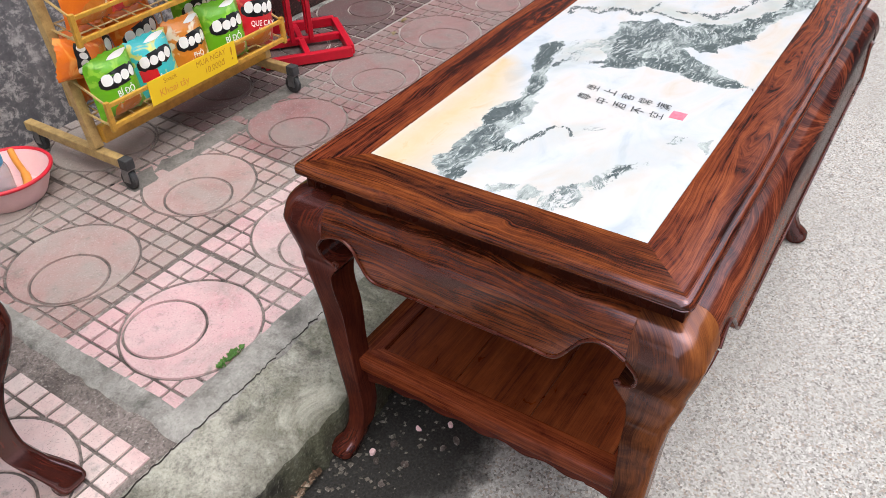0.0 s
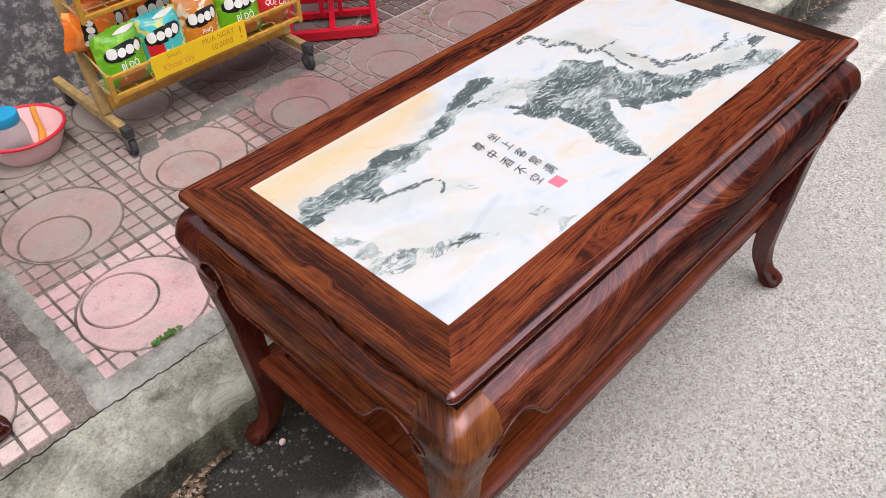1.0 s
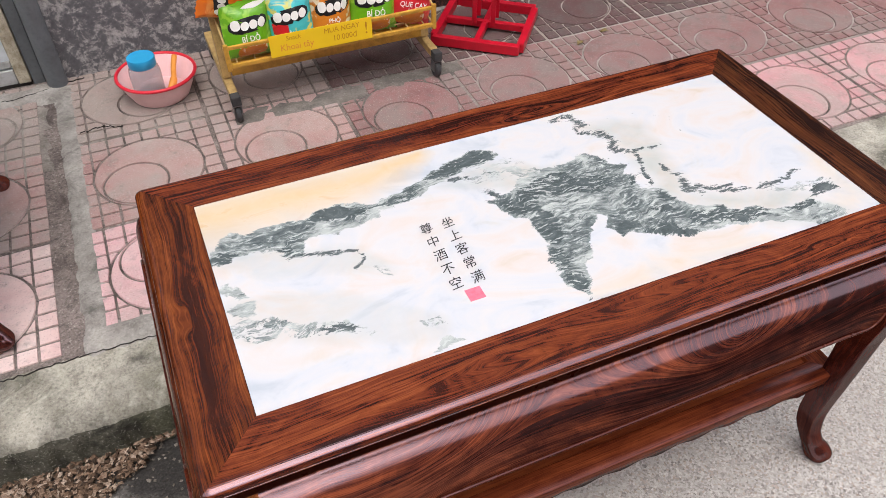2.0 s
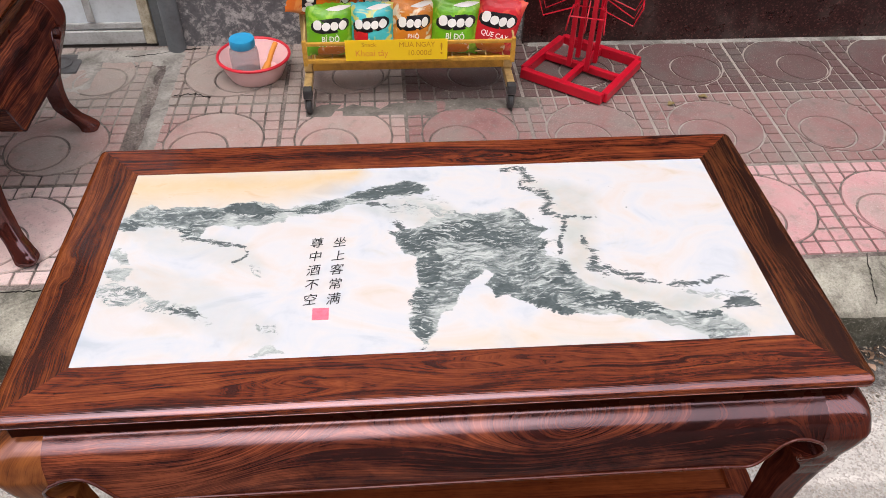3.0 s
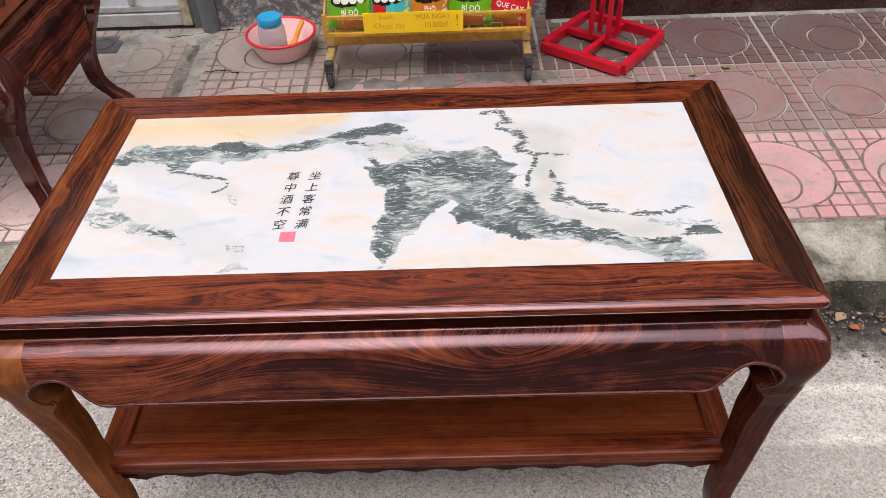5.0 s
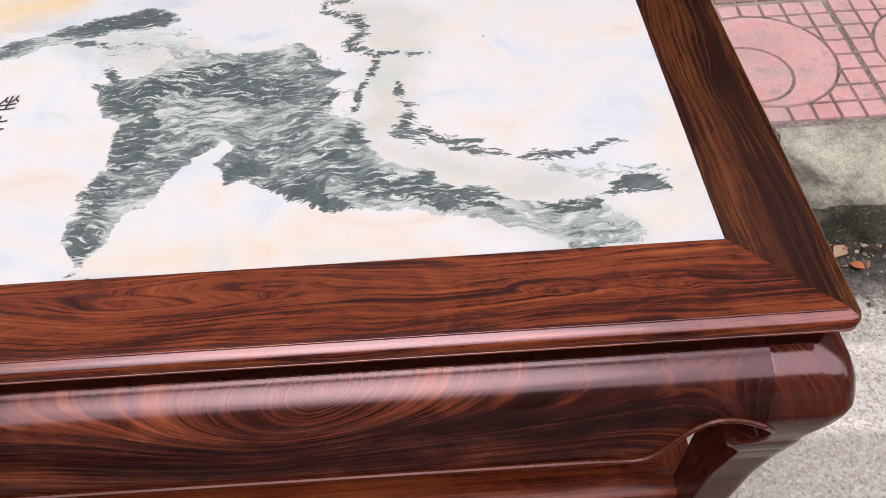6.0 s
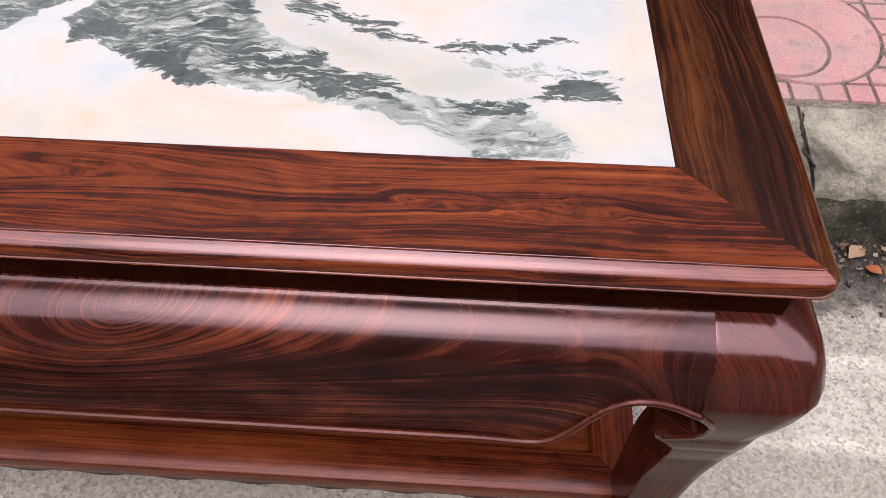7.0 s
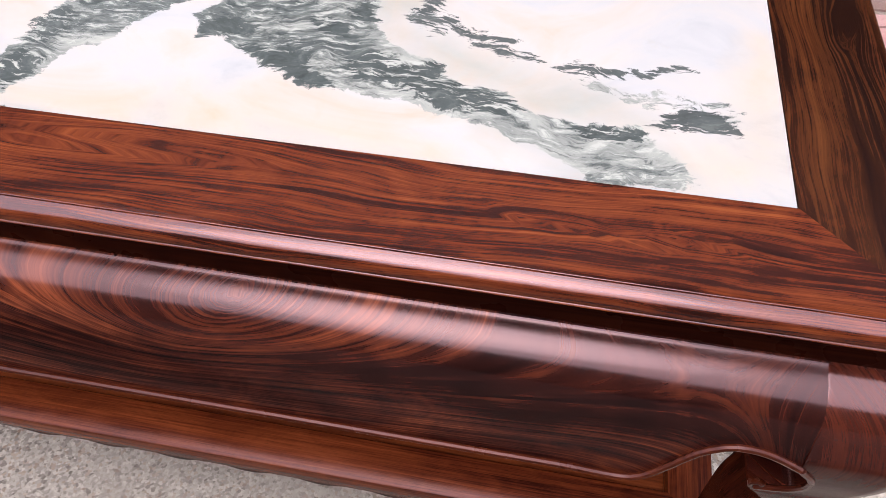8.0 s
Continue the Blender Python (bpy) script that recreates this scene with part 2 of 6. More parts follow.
def landscape_stone():
    """White marble; the dark mountain figure of the slab comes from the mesh's figure attribute."""
    k = Mat("landscape_marble", rough=0.16, spec=0.5, coat=0.25, coat_rough=0.08)
    at = k.n.new("ShaderNodeAttribute")
    at.attribute_name = "figure"
    sep = k.n.new("ShaderNodeSeparateColor")
    k.l.new(at.outputs["Color"], sep.inputs[0])
    ink, brush, haze, warm = sep.outputs[0], sep.outputs[1], sep.outputs[2], at.outputs["Alpha"]
    n_rag = k.noise(k.co(scale=(0.38, 1.0, 1.0), rot=(0, 0, 10)), 95, 8, 0.7, 0.6)
    n_soft = k.noise(k.co(scale=(0.6, 1, 1)), 22, 5, 0.6, 0.5)
    cloud = k.noise(k.co(scale=(0.7, 1, 1)), 9, 6, 0.58, 1.3)
    base = k.ramp(cloud, [(0.30, lin("b4bac2")), (0.42, lin("c5c8cd")), (0.53, lin("cdcbcb")), (0.64, lin("cfc6c0")), (0.75, lin("c8bba9"))])
    tint = k.noise(k.co(loc=(3, 1, 0)), 11, 5, 0.6, 1.0)
    base = k.mix(k.ramp(tint, [(0.60, 0.0), (0.78, 0.4)]), base, lin("c2baa2"))
    base = k.mix(k.math("MULTIPLY", warm, 0.95), base, k.ramp(n_soft, [(0.3, lin("d0b48a")), (0.6, lin("d2bc9a")), (0.75, lin("cb9e63"))]))
    veil = k.math("MULTIPLY", k.ramp(haze, [(0.15, 0.0), (0.7, 0.8)]), k.ramp(n_soft, [(0.3, 0.45), (0.65, 1.0)]))
    base = k.mix(veil, base, k.ramp(tint, [(0.42, lin("b0b5b0")), (0.58, lin("b9b3a7"))]))
    # the dark mineral lies in ragged strands that swirl and drift to the lower right
    bent = k.tc.outputs["Object"]
    for size, amount, seed in ((7.0, 0.075, 0.0), (30.0, 0.020, 3.0), (110.0, 0.005, 5.0)):
        eddy = k.n.new("ShaderNodeTexNoise")
        eddy.inputs["Scale"].default_value, eddy.inputs["Detail"].default_value = size, 3.0
        k.l.new(k.co(loc=(seed, 1, 0)), eddy.inputs["Vector"])
        push = k.n.new("ShaderNodeVectorMath")
        push.operation = "MULTIPLY_ADD"
        push.inputs[1].default_value = (amount, amount, 0)
        k.l.new(eddy.outputs["Color"], push.inputs[0])
        k.l.new(bent, push.inputs[2])
        bent = push.outputs[0]

    def along_flow(stretch, turn):
        mp = k.n.new("ShaderNodeMapping")
        mp.inputs["Scale"].default_value = (stretch, 1.0, 1.0)
        mp.inputs["Rotation"].default_value = (0, 0, radians(turn))
        k.l.new(bent, mp.inputs["Vector"])
        return mp.outputs[0]

    flow = along_flow(0.55, 16)
    ragged = k.noise(flow, 70, 10, 0.72, 0.9)
    fine = k.noise(along_flow(0.42, 12), 260, 6, 0.7, 0.4)
    blotch = k.noise(flow, 26, 5, 0.6, 0.6)
    drift = k.noise(along_flow(0.26, 10), 190, 9, 0.74, 0.5)
    climb = k.noise(along_flow(0.26, -42), 190, 9, 0.74, 0.5)
    sx = k.n.new("ShaderNodeSeparateXYZ")
    k.l.new(k.tc.outputs["Object"], sx.inputs[0])
    strand = k.mix(k.ramp(k.math("ADD", sx.outputs[0], k.math("MULTIPLY", k.math("SUBTRACT", blotch, 0.5), 0.2)), [(0.05, 1.0), (0.15, 0.0)]), drift, climb)
    wander = k.math("ADD", k.math("MULTIPLY", k.math("SUBTRACT", ragged, 0.5), 0.8), k.math("MULTIPLY", k.math("SUBTRACT", fine, 0.5), 0.35))
    t = k.math("ADD", brush, k.math("MULTIPLY", wander, k.ramp(brush, [(0.1, 0.0), (0.38, 1.0)])))
    mask = k.ramp(t, [(0.475, 0.0), (0.525, 1.0)])
    # inside the mass: grey-green ground, crossed by dark strands and pale flecks
    tone = k.ramp(blotch, [(0.34, lin("b4b9b6")), (0.47, lin("999f9d")), (0.62, lin("6f7878"))])
    dense = k.math("ADD", strand, k.math("MULTIPLY", k.math("SUBTRACT", brush, 0.9), 0.15))
    dense = k.math("ADD", dense, k.math("MULTIPLY", k.math("SUBTRACT", blotch, 0.5), 0.35))
    tone = k.mix(k.ramp(dense, [(0.48, 0.0), (0.55, 0.7), (0.64, 1.0)]), tone, k.ramp(fine, [(0.35, lin("3f4749")), (0.65, lin("697172"))]))
    tone = k.mix(k.ramp(strand, [(0.38, 0.95), (0.47, 0.0)]), tone, lin("c2c7c4"))
    c = k.mix(mask, base, tone)
    ti = k.math("ADD", ink, k.math("MULTIPLY", k.math("ADD", wander, k.math("MULTIPLY", k.math("SUBTRACT", strand, 0.5), 1.9)), k.ramp(ink, [(0.12, 0.0), (0.4, 1.0)])))
    solid = k.ramp(ti, [(0.46, 0.0), (0.55, 0.96)])
    c = k.mix(solid, c, k.ramp(ragged, [(0.35, lin("40484a")), (0.55, lin("525b5c")), (0.70, lin("6d7676"))]))
    return k.done(c, None, n_rag, 0.015, 0.001)


STONE = landscape_stone()


def road_material():
    k = Mat("worn_concrete_road", rough=0.9, spec=0.25)
    v = k.co(world_space=True)
    fine, grain_n = k.noise(v, 520, 4, 0.7), k.noise(v, 190, 5, 0.7, 0.4)
    mid, big = k.noise(v, 14, 6, 0.6), k.noise(v, 1.7, 5, 0.55)
    # exposed aggregate: pale paste with brown, grey and white stones of a few millimetres
    warp = k.n.new("ShaderNodeVectorMath")
    warp.operation = "ADD"
    k.l.new(v, warp.inputs[0])
    k.l.new(k.math("MULTIPLY", grain_n, 0.006), warp.inputs[1])
    sv = k.n.new("ShaderNodeSeparateColor")
    k.l.new(k.voronoi(warp.outputs[0], 230, out="Color"), sv.inputs[0])
    c = k.ramp(sv.outputs[0], [(0.0, lin("655f5a")), (0.10, lin("8b8580")), (0.30, lin("a29c97")), (0.55, lin("b3aea8")), (0.80, lin("bbb6b0")), (1.0, lin("cfcac4"))])
    c = k.mix(k.ramp(grain_n, [(0.36, 0.75), (0.45, 0.0)]), c, lin("857d77"))
    c = k.mix(k.ramp(fine, [(0.58, 0.0), (0.66, 0.35)]), c, lin("cdc7c1"))
    c = k.mix(k.ramp(sv.outputs[1], [(0.86, 0.0), (0.90, 0.5)]), c, lin("9a7f6a"))
    dots = k.voronoi(warp.outputs[0], 62)
    c = k.mix(k.ramp(dots, [(0.12, 0.7), (0.18, 0.0)]), c, k.ramp(sv.outputs[2], [(0.3, lin("4d4743")), (0.7, lin("837b75"))]))
    c = k.mix(k.ramp(mid, [(0.5, 0.0), (0.75, 0.35)]), c, lin("b4ada6"))
    c = k.mix(k.ramp(big, [(0.42, 0.0), (0.66, 0.45)]), c, lin("a09a94"))
    # damp, silted strip along the kerb, widened to take in shade under the table
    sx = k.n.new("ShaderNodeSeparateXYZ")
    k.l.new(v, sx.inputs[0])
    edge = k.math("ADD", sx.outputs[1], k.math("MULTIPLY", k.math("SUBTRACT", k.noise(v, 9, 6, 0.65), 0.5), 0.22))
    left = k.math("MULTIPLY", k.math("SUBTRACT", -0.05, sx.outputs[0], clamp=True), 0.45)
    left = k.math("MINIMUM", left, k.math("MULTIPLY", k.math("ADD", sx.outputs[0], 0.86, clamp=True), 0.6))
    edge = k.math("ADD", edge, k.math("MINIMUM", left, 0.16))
    silt_shade = k.ramp(edge, [(0.185, 0.0), (0.215, 0.75), (0.26, 1.0)])
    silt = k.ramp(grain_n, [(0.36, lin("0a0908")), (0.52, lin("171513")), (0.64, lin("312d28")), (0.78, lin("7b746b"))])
    c = k.mix(k.math("MULTIPLY", silt_shade, 0.94), c, silt)
    # a paler cement strip in front of the kerb, with whiter edges
    rough_y = k.math("ADD", sx.outputs[1], k.math("MULTIPLY", k.math("SUBTRACT", k.noise(v, 26, 6, 0.65), 0.5), 0.03))
    strip = k.ramp(k.math("MULTIPLY_ADD", rough_y, 2.0, 0.5), [(0.33, 0.0), (0.37, 0.95), (0.41, 0.5), (0.62, 0.5), (0.66, 0.95), (0.70, 0.0)])
    smear = k.math("MULTIPLY", strip, k.ramp(k.math("MULTIPLY", sx.outputs[0], 0.5), [(0.36, 0.0), (0.46, 1.0)]))
    smear = k.math("MULTIPLY", smear, k.ramp(mid, [(0.36, 0.3), (0.52, 1.0)]))
    c = k.mix(smear, c, k.ramp(sv.outputs[0], [(0.1, lin("b3aca5")), (0.4, lin("d6d0c9")), (0.9, lin("e2ddd7"))]))
    # the unseen road further out is darkened to dim its reflection in the table
    unseen_dark = k.ramp(k.math("MULTIPLY_ADD", sx.outputs[1], -0.1, 0.0), [(0.078, 0.0), (0.084, 1.0)])
    c = k.mix(unseen_dark, c, k.ramp(grain_n, [(0.35, (0.032, 0.031, 0.030)), (0.62, (0.075, 0.072, 0.070))]))
    h = k.math("ADD", grain_n, k.math("MULTIPLY", fine, 0.5))
    return k.done(c, k.ramp(silt_shade, [(0.0, 0.9), (1.0, 0.68)]), h, 0.35, 0.003)


def concrete(name, light, dark, moss=0.0, scale=9, dusty=False, stain=1.0, grain=0.5):
    k = Mat(name, rough=0.88, spec=0.3)
    v = k.co(world_space=True)
    n1, n2, n3 = k.noise(v, scale, 7, 0.65), k.noise(v, 160, 4, 0.65), k.noise(v, 2.6, 4)
    c = k.ramp(n1, [(0.33, lin(dark)), (0.62, lin(light))])
    sv = k.n.new("ShaderNodeSeparateColor")
    k.l.new(k.voronoi(v, 240, out="Color"), sv.inputs[0])
    c = k.mix(grain, c, k.mix(1.0, c, k.ramp(sv.outputs[0], [(0.0, 0.25), (0.2, 0.75), (0.6, 1.0), (0.9, 1.3)]), "MULTIPLY"))
    c = k.mix(k.ramp(n2, [(0.36, 1.2 * grain), (0.46, 0.0)]), c, lin("4b4741"))
    c = k.mix(k.ramp(n2, [(0.58, 0.0), (0.68, 0.9 * grain)]), c, lin("d8d3c8"))
    if moss:
        # moss grows on the damp stretch before the shop door
        at = k.n.new("ShaderNodeSeparateXYZ")
        k.l.new(v, at.inputs[0])
        stretch = k.ramp(k.math("MULTIPLY_ADD", at.outputs[0], -0.5, 0.5), [(0.35, 0.25), (0.60, 1.0), (0.84, 1.0), (0.93, 0.35)])
        grown = k.math("MULTIPLY", k.ramp(k.noise(v, 6, 8, 0.72), [(0.36, 0.0), (0.56, 1.0)]), stretch)
        c = k.mix(k.math("MULTIPLY", grown, moss), c, k.ramp(n2, [(0.35, lin("4e4f3b")), (0.65, lin("7a7960"))]))
    c = k.mix(k.ramp(n3, [(0.48, 0.0), (0.7, 0.4)]), c, lin(dark))
    blotch = k.noise(k.co(loc=(5, 3, 1), world_space=True), 7, 9, 0.72, 0.6)
    c = k.mix(k.ramp(blotch, [(0.37, 0.75 * stain), (0.48, 0.0)]), c, tuple(a * 0.45 for a in lin(dark)[:3]) + (1.0,))
    c = k.mix(k.ramp(blotch, [(0.55, 0.0), (0.68, 0.55 * stain)]), c, tuple(min(1.0, a * 1.35) for a in lin(light)[:3]) + (1.0,))
    if dusty:
        # pale dust fills the joints of the stretch by the plinth
        at = k.n.new("ShaderNodeSeparateXYZ")
        k.l.new(v, at.inputs[0])
        far = k.math("MULTIPLY", k.ramp(k.math("MULTIPLY", at.outputs[0], 0.5), [(0.14, 0.0), (0.26, 0.85)]), k.ramp(k.math("MULTIPLY", at.outputs[1], 0.5), [(0.44, 0.0), (0.50, 1.0)]))
        c = k.mix(k.math("MULTIPLY", far, k.ramp(n1, [(0.35, 0.5), (0.55, 1.0)])), c, lin("a79e96"))
    return k.done(c, None, k.math("ADD", k.math("MULTIPLY", blotch, 2.0), k.math("ADD", n1, n2)), 0.6, 0.006)


def tile_material(name, light, mid, deep, gain=1.0):
    def scaled(h):
        return tuple(c * gain for c in lin(h)[:3]) + (1.0,)

    def part_scaled(h):
        return tuple(c * (0.25 + 0.75 * gain) for c in lin(h)[:3]) + (1.0,)

    k = Mat(name, rough=0.82, spec=0.3)
    v = k.co(world_space=True)
    n1, n2, n3 = k.noise(v, 6, 6, 0.6), k.noise(v, 260, 4, 0.7), k.noise(v, 30, 6, 0.65)
    c = k.ramp(n1, [(0.3, lin(light)), (0.55, lin(mid)), (0.72, lin(deep))])
    c = k.mix(k.math("MULTIPLY", k.random(), 0.3), c, scaled("a8928c"))
    grime = k.noise(k.co(loc=(4, 2, 0), world_space=True), 4.5, 8, 0.72, 0.4)
    c = k.mix(k.ramp(grime, [(0.46, 0.0), (0.62, 0.55)]), c, scaled("9b958e"))
    c = k.mix(k.ramp(n3, [(0.55, 0.0), (0.70, 0.6)]), c, scaled("827c75"))
    c = k.mix(k.ramp(n2, [(0.58, 0.0), (0.66, 0.5)]), c, part_scaled("d8ccc4"))
    peel = k.math("MULTIPLY", k.ramp(k.noise(v, 330, 3, 0.6), [(0.60, 0.0), (0.66, 0.4)]), k.ramp(k.noise(v, 3.2, 4), [(0.46, 0.0), (0.6, 1.0)]))
    c = k.mix(peel, c, part_scaled("cfc6bf"))
    c = k.mix(k.ramp(n2, [(0.32, 0.6), (0.42, 0.0)]), c, lin("5f504b"))
    return k.done(c, None, k.math("ADD", n2, n3), 0.3, 0.002)


def plaster_wall():
    k = Mat("stained_grey_plaster", rough=0.9, spec=0.2)
    v = k.co(world_space=True)
    n1, n2, n3 = k.noise(v, 24, 10, 0.78, 0.3), k.noise(v, 60, 5, 0.6), k.noise(k.co(scale=(3, 3, 0.5), world_space=True), 3.5, 5)
    c = k.ramp(n1, [(0.36, lin("646366")), (0.5, lin("737274")), (0.53, lin("a09d9b")), (0.60, lin("c0bcba"))])
    c = k.mix(k.ramp(n2, [(0.45, 0.0), (0.6, 0.35)]), c, lin("55545a"))
    c = k.mix(k.ramp(n3, [(0.58, 0.0), (0.75, 0.4)]), c, lin("b5b1ae"))
    return k.done(c, None, n1, 0.35, 0.004)


def granite():
    k = Mat("polished_red_granite", rough=0.28, spec=0.5)
    v = k.co(world_space=True)
    s = k.n.new("ShaderNodeSeparateColor")
    k.l.new(k.voronoi(v, 190, out="Color"), s.inputs[0])
    n1 = k.noise(v, 80, 5, 0.65)
    c = k.ramp(s.outputs[0], [(0.0, lin("1c0f0e")), (0.45, lin("331918")), (0.8, lin("432221")), (0.96, lin("69443f"))])
    c = k.mix(k.ramp(n1, [(0.4, 0.6), (0.6, 0.0)]), c, lin("1f1211"))
    c = k.mix(k.ramp(k.noise(v, 7, 6), [(0.5, 0.0), (0.75, 0.3)]), c, lin("7d6e68"))
    return k.done(c, k.ramp(k.noise(v, 20, 5), [(0.3, 0.22), (0.7, 0.5)]), None)


ROAD = road_material()
KERB = concrete("kerb_concrete", "b7b2a5", "6a665d", moss=0.62, grain=0.3)
KERB_FACE = concrete("dark_kerb_face", "68655a", "26241f", moss=0.75)
CEMENT = concrete("patched_cement", "a8a39c", "75716b", stain=0.85, scale=12, grain=0.2)
GROUT = concrete("grout_cement", "8c807a", "574e49", scale=7, dusty=True)
CEMENT_DIRT = concrete("dirty_cement", "968f87", "6b645d", stain=0.7, grain=0.25)
CEMENT_OLD = concrete("grimy_cement", "817b74", "5c5751", stain=0.6, grain=0.2)
TILE = tile_material("pink_cement_tile", "cdb2b0", "cea5a6", "bf8d90")
TILE_PALE = tile_material("washed_pink_cement_tile", "d8c3bd", "d5b8b3", "c5a29f")
TILE_PINK = tile_material("fresh_pink_cement_tile", "c69f9f", "c58f92", "b27d80")
TILE_GRIMY = tile_material("grimy_cement_tile", "9a9087", "97867f", "83726a", gain=0.88)
TILE_MID = tile_material("faded_red_cement_tile", "a7958e", "a68681", "90706b", gain=0.95)
TILE_RED = tile_material("dull_red_cement_tile", "8b736e", "8a6462", "775452", gain=0.66)
TILE_DARK = tile_material("dark_red_cement_tile", "5e4b48", "5e4343", "513838", gain=0.34)
PLASTER = plaster_wall()
GRANITE = granite()
LEDGE = concrete("ledge_stone", "7d716b", "52443f", scale=20)
BLOCKER_DARK = concrete("dark_blocker_render", "45413d", "322f2c", scale=3)
BLOCKER = concrete("blocker_render", "5f5a55", "48443f", scale=3)
DOOR_WHITE = plain("door_white_paint", "e6edf2", 0.45, wear=0.3, scale=9, dirt="8c8f90")
DOOR_FRAME = plain("door_frame_grey", "babbba", 0.5, wear=0.6, scale=25, dirt="6b6152")
DOOR_RUST = plain("rusty_stile", "c9c1ac", 0.6, wear=0.9, scale=30, dirt="6f5a35")
PIPE = plain("grey_pipe", "6b6f72", 0.55, wear=0.5, scale=12, dirt="3b3a38")
YELLOW = plain("yellow_enamel", "cc9a38", 0.38, wear=0.6, scale=45, dirt="7a5720")
CREAM = plain("worn_cream_enamel", "bfa067", 0.42, wear=0.65, scale=40, dirt="6f5637")
SIGN = plain("yellow_card", "f6cf16", 0.35, wear=0.05, scale=20, dirt="c89b10")
RED = plain("red_enamel", "bf0d28", 0.32, wear=0.2, scale=40, dirt="5e0c14")
RUBBER = plain("black_rubber", "2a2a2c", 0.7, wear=0.4, scale=60, dirt="6d6a66")
STEEL = plain("dull_steel", "8f8f8f", 0.4, metal=0.9, wear=0.4, scale=60)
BASIN = plain("pink_plastic", "f7d0cf", 0.35, wear=0.15, scale=20, dirt="b98e8c")
BASIN_RIM = plain("red_plastic_rim", "d9283a", 0.3, wear=0.1, scale=30, dirt="7f1420")
BLUE_LID = plain("blue_plastic_lid", "2f9fd0", 0.35, wear=0.1, scale=30, dirt="1d6a92")
ORANGE = plain("orange_plastic", "e7963a", 0.4, wear=0.15, scale=40, dirt="a35a18")
INK = plain("black_ink", "17181a", 0.5, wear=0.0)
SEAL = plain("red_seal_ink", "f0788c", 0.4, wear=0.7, scale=120, dirt="c8566c")
WHITE_PRINT = plain("white_print", "f2f0ea", 0.4, wear=0.02)
BLACK_PRINT = plain("black_print", "16161a", 0.35, wear=0.02)
GOLD_PRINT = plain("amber_print", "c98c10", 0.4, wear=0.02)
LEAF = plain("green_weed", "557d34", 0.6, wear=0.5, scale=90, dirt="34501f")
DRY_LEAF = plain("dry_leaf", "7d6c44", 0.7, wear=0.4, scale=60, dirt="7a6435")
PALE_LEAF = plain("pale_dry_leaf", "a58872", 0.7, wear=0.3, scale=60, dirt="8a6a55")
ORANGE_LEAF = plain("orange_dry_leaf", "a8623c", 0.7, wear=0.3, scale=60, dirt="6a3a22")
PEBBLE = concrete("loose_grit", "8c8379", "4a443d", scale=40)
def litter_material():
    k = Mat("dry_litter", rough=0.9, spec=0.2)
    isl = k.n.new("ShaderNodeNewGeometry").outputs["Random Per Island"]
    c = k.ramp(isl, [(0.0, lin("31271f")), (0.25, lin("5a4738")), (0.55, lin("7f6754")), (0.8, lin("9d8673")), (1.0, lin("bba997"))])
    return k.done(k.mix(k.ramp(k.noise(k.co(), 300, 3), [(0.4, 0.5), (0.6, 0.0)]), c, lin("2b231d")))


LITTER = litter_material()
CRACK = plain("crack_dirt_gap_shade", "2b2824", 0.9, wear=0.4, scale=80)
DARK = plain("dark_iron", "4a4a4c", 0.6, wear=0.5, scale=30)


def foil(name, hexa, second):
    k = Mat(name, rough=0.28, spec=0.5, coat=0.3, coat_rough=0.19)
    n1 = k.noise(k.co(), 16, 3, 0.5, 0.8)
    n2 = k.noise(k.co(), 60, 4, 0.6)
    c = k.mix(k.ramp(n1, [(0.56, 0.0), (0.6, 0.9)]), lin(hexa), lin(second))
    return k.done(c, None, k.math("ADD", n2, k.noise(k.co(), 22, 3, 0.5, 1.5)), 0.45, 0.006)


FOILS = {"green": foil("green_foil", "6fb51c", "9ace3c"), "orange": foil("orange_foil", "e8761a", "f4a04a"),
         "teal": foil("teal_foil", "4cc4c8", "e6dc62"), "amber": foil("amber_foil", "d9842a", "efe2c4"),
         "red": foil("red_foil", "d31f2c", "e85a44"), "white": foil("pale_foil", "d9d6d0", "9a9ea3")}


def clear_plastic():
    k = Mat("clear_plastic", rough=0.12)
    k.b.inputs["Transmission Weight"].default_value = 0.85
    k.b.inputs["IOR"].default_value = 1.15
    return k.done(lin("e4e8ea"))


CLEAR = clear_plastic()

# ---- mesh helpers ----


def part(name, bm, material, parent=None, label="", smooth=False):
    me = bpy.data.meshes.new(name)
    bmesh.ops.recalc_face_normals(bm, faces=bm.faces)
    for f in bm.faces:
        f.smooth = smooth
    bm.to_mesh(me)
    bm.free()
    me.materials.append(material)
    if smooth:
        me.set_sharp_from_angle(angle=radians(42))
    ob = new(name, me)
    if parent is not None:
        ob.parent = parent
    if label:
        ob["label"] = label
    return ob


def thing(name, label, category, group="", kind="", at=(0, 0, 0), rz=0.0):
    e = new(name)
    e.matrix_world = pose(*at, 0, 0, rz)
    return tagged(e, label, category, group, kind)


def box(bm, x0, x1, y0, y1, z0, z1, bevel=0.0, m=None, seg=2):
    vs = [bm.verts.new((x, y, z)) for x in (x0, x1) for y in (y0, y1) for z in (z0, z1)]
    fs = [bm.faces.new([vs[i] for i in q]) for q in ((0, 1, 3, 2), (4, 6, 7, 5), (0, 4, 5, 1), (2, 3, 7, 6), (0, 2, 6, 4), (1, 5, 7, 3))]
    if m is not None:
        bmesh.ops.transform(bm, matrix=m, verts=vs)
    if bevel:
        es = list({e for f in fs for e in f.edges})
        bmesh.ops.bevel(bm, geom=es, offset=bevel, segments=seg, affect="EDGES", profile=0.5)
    return bm


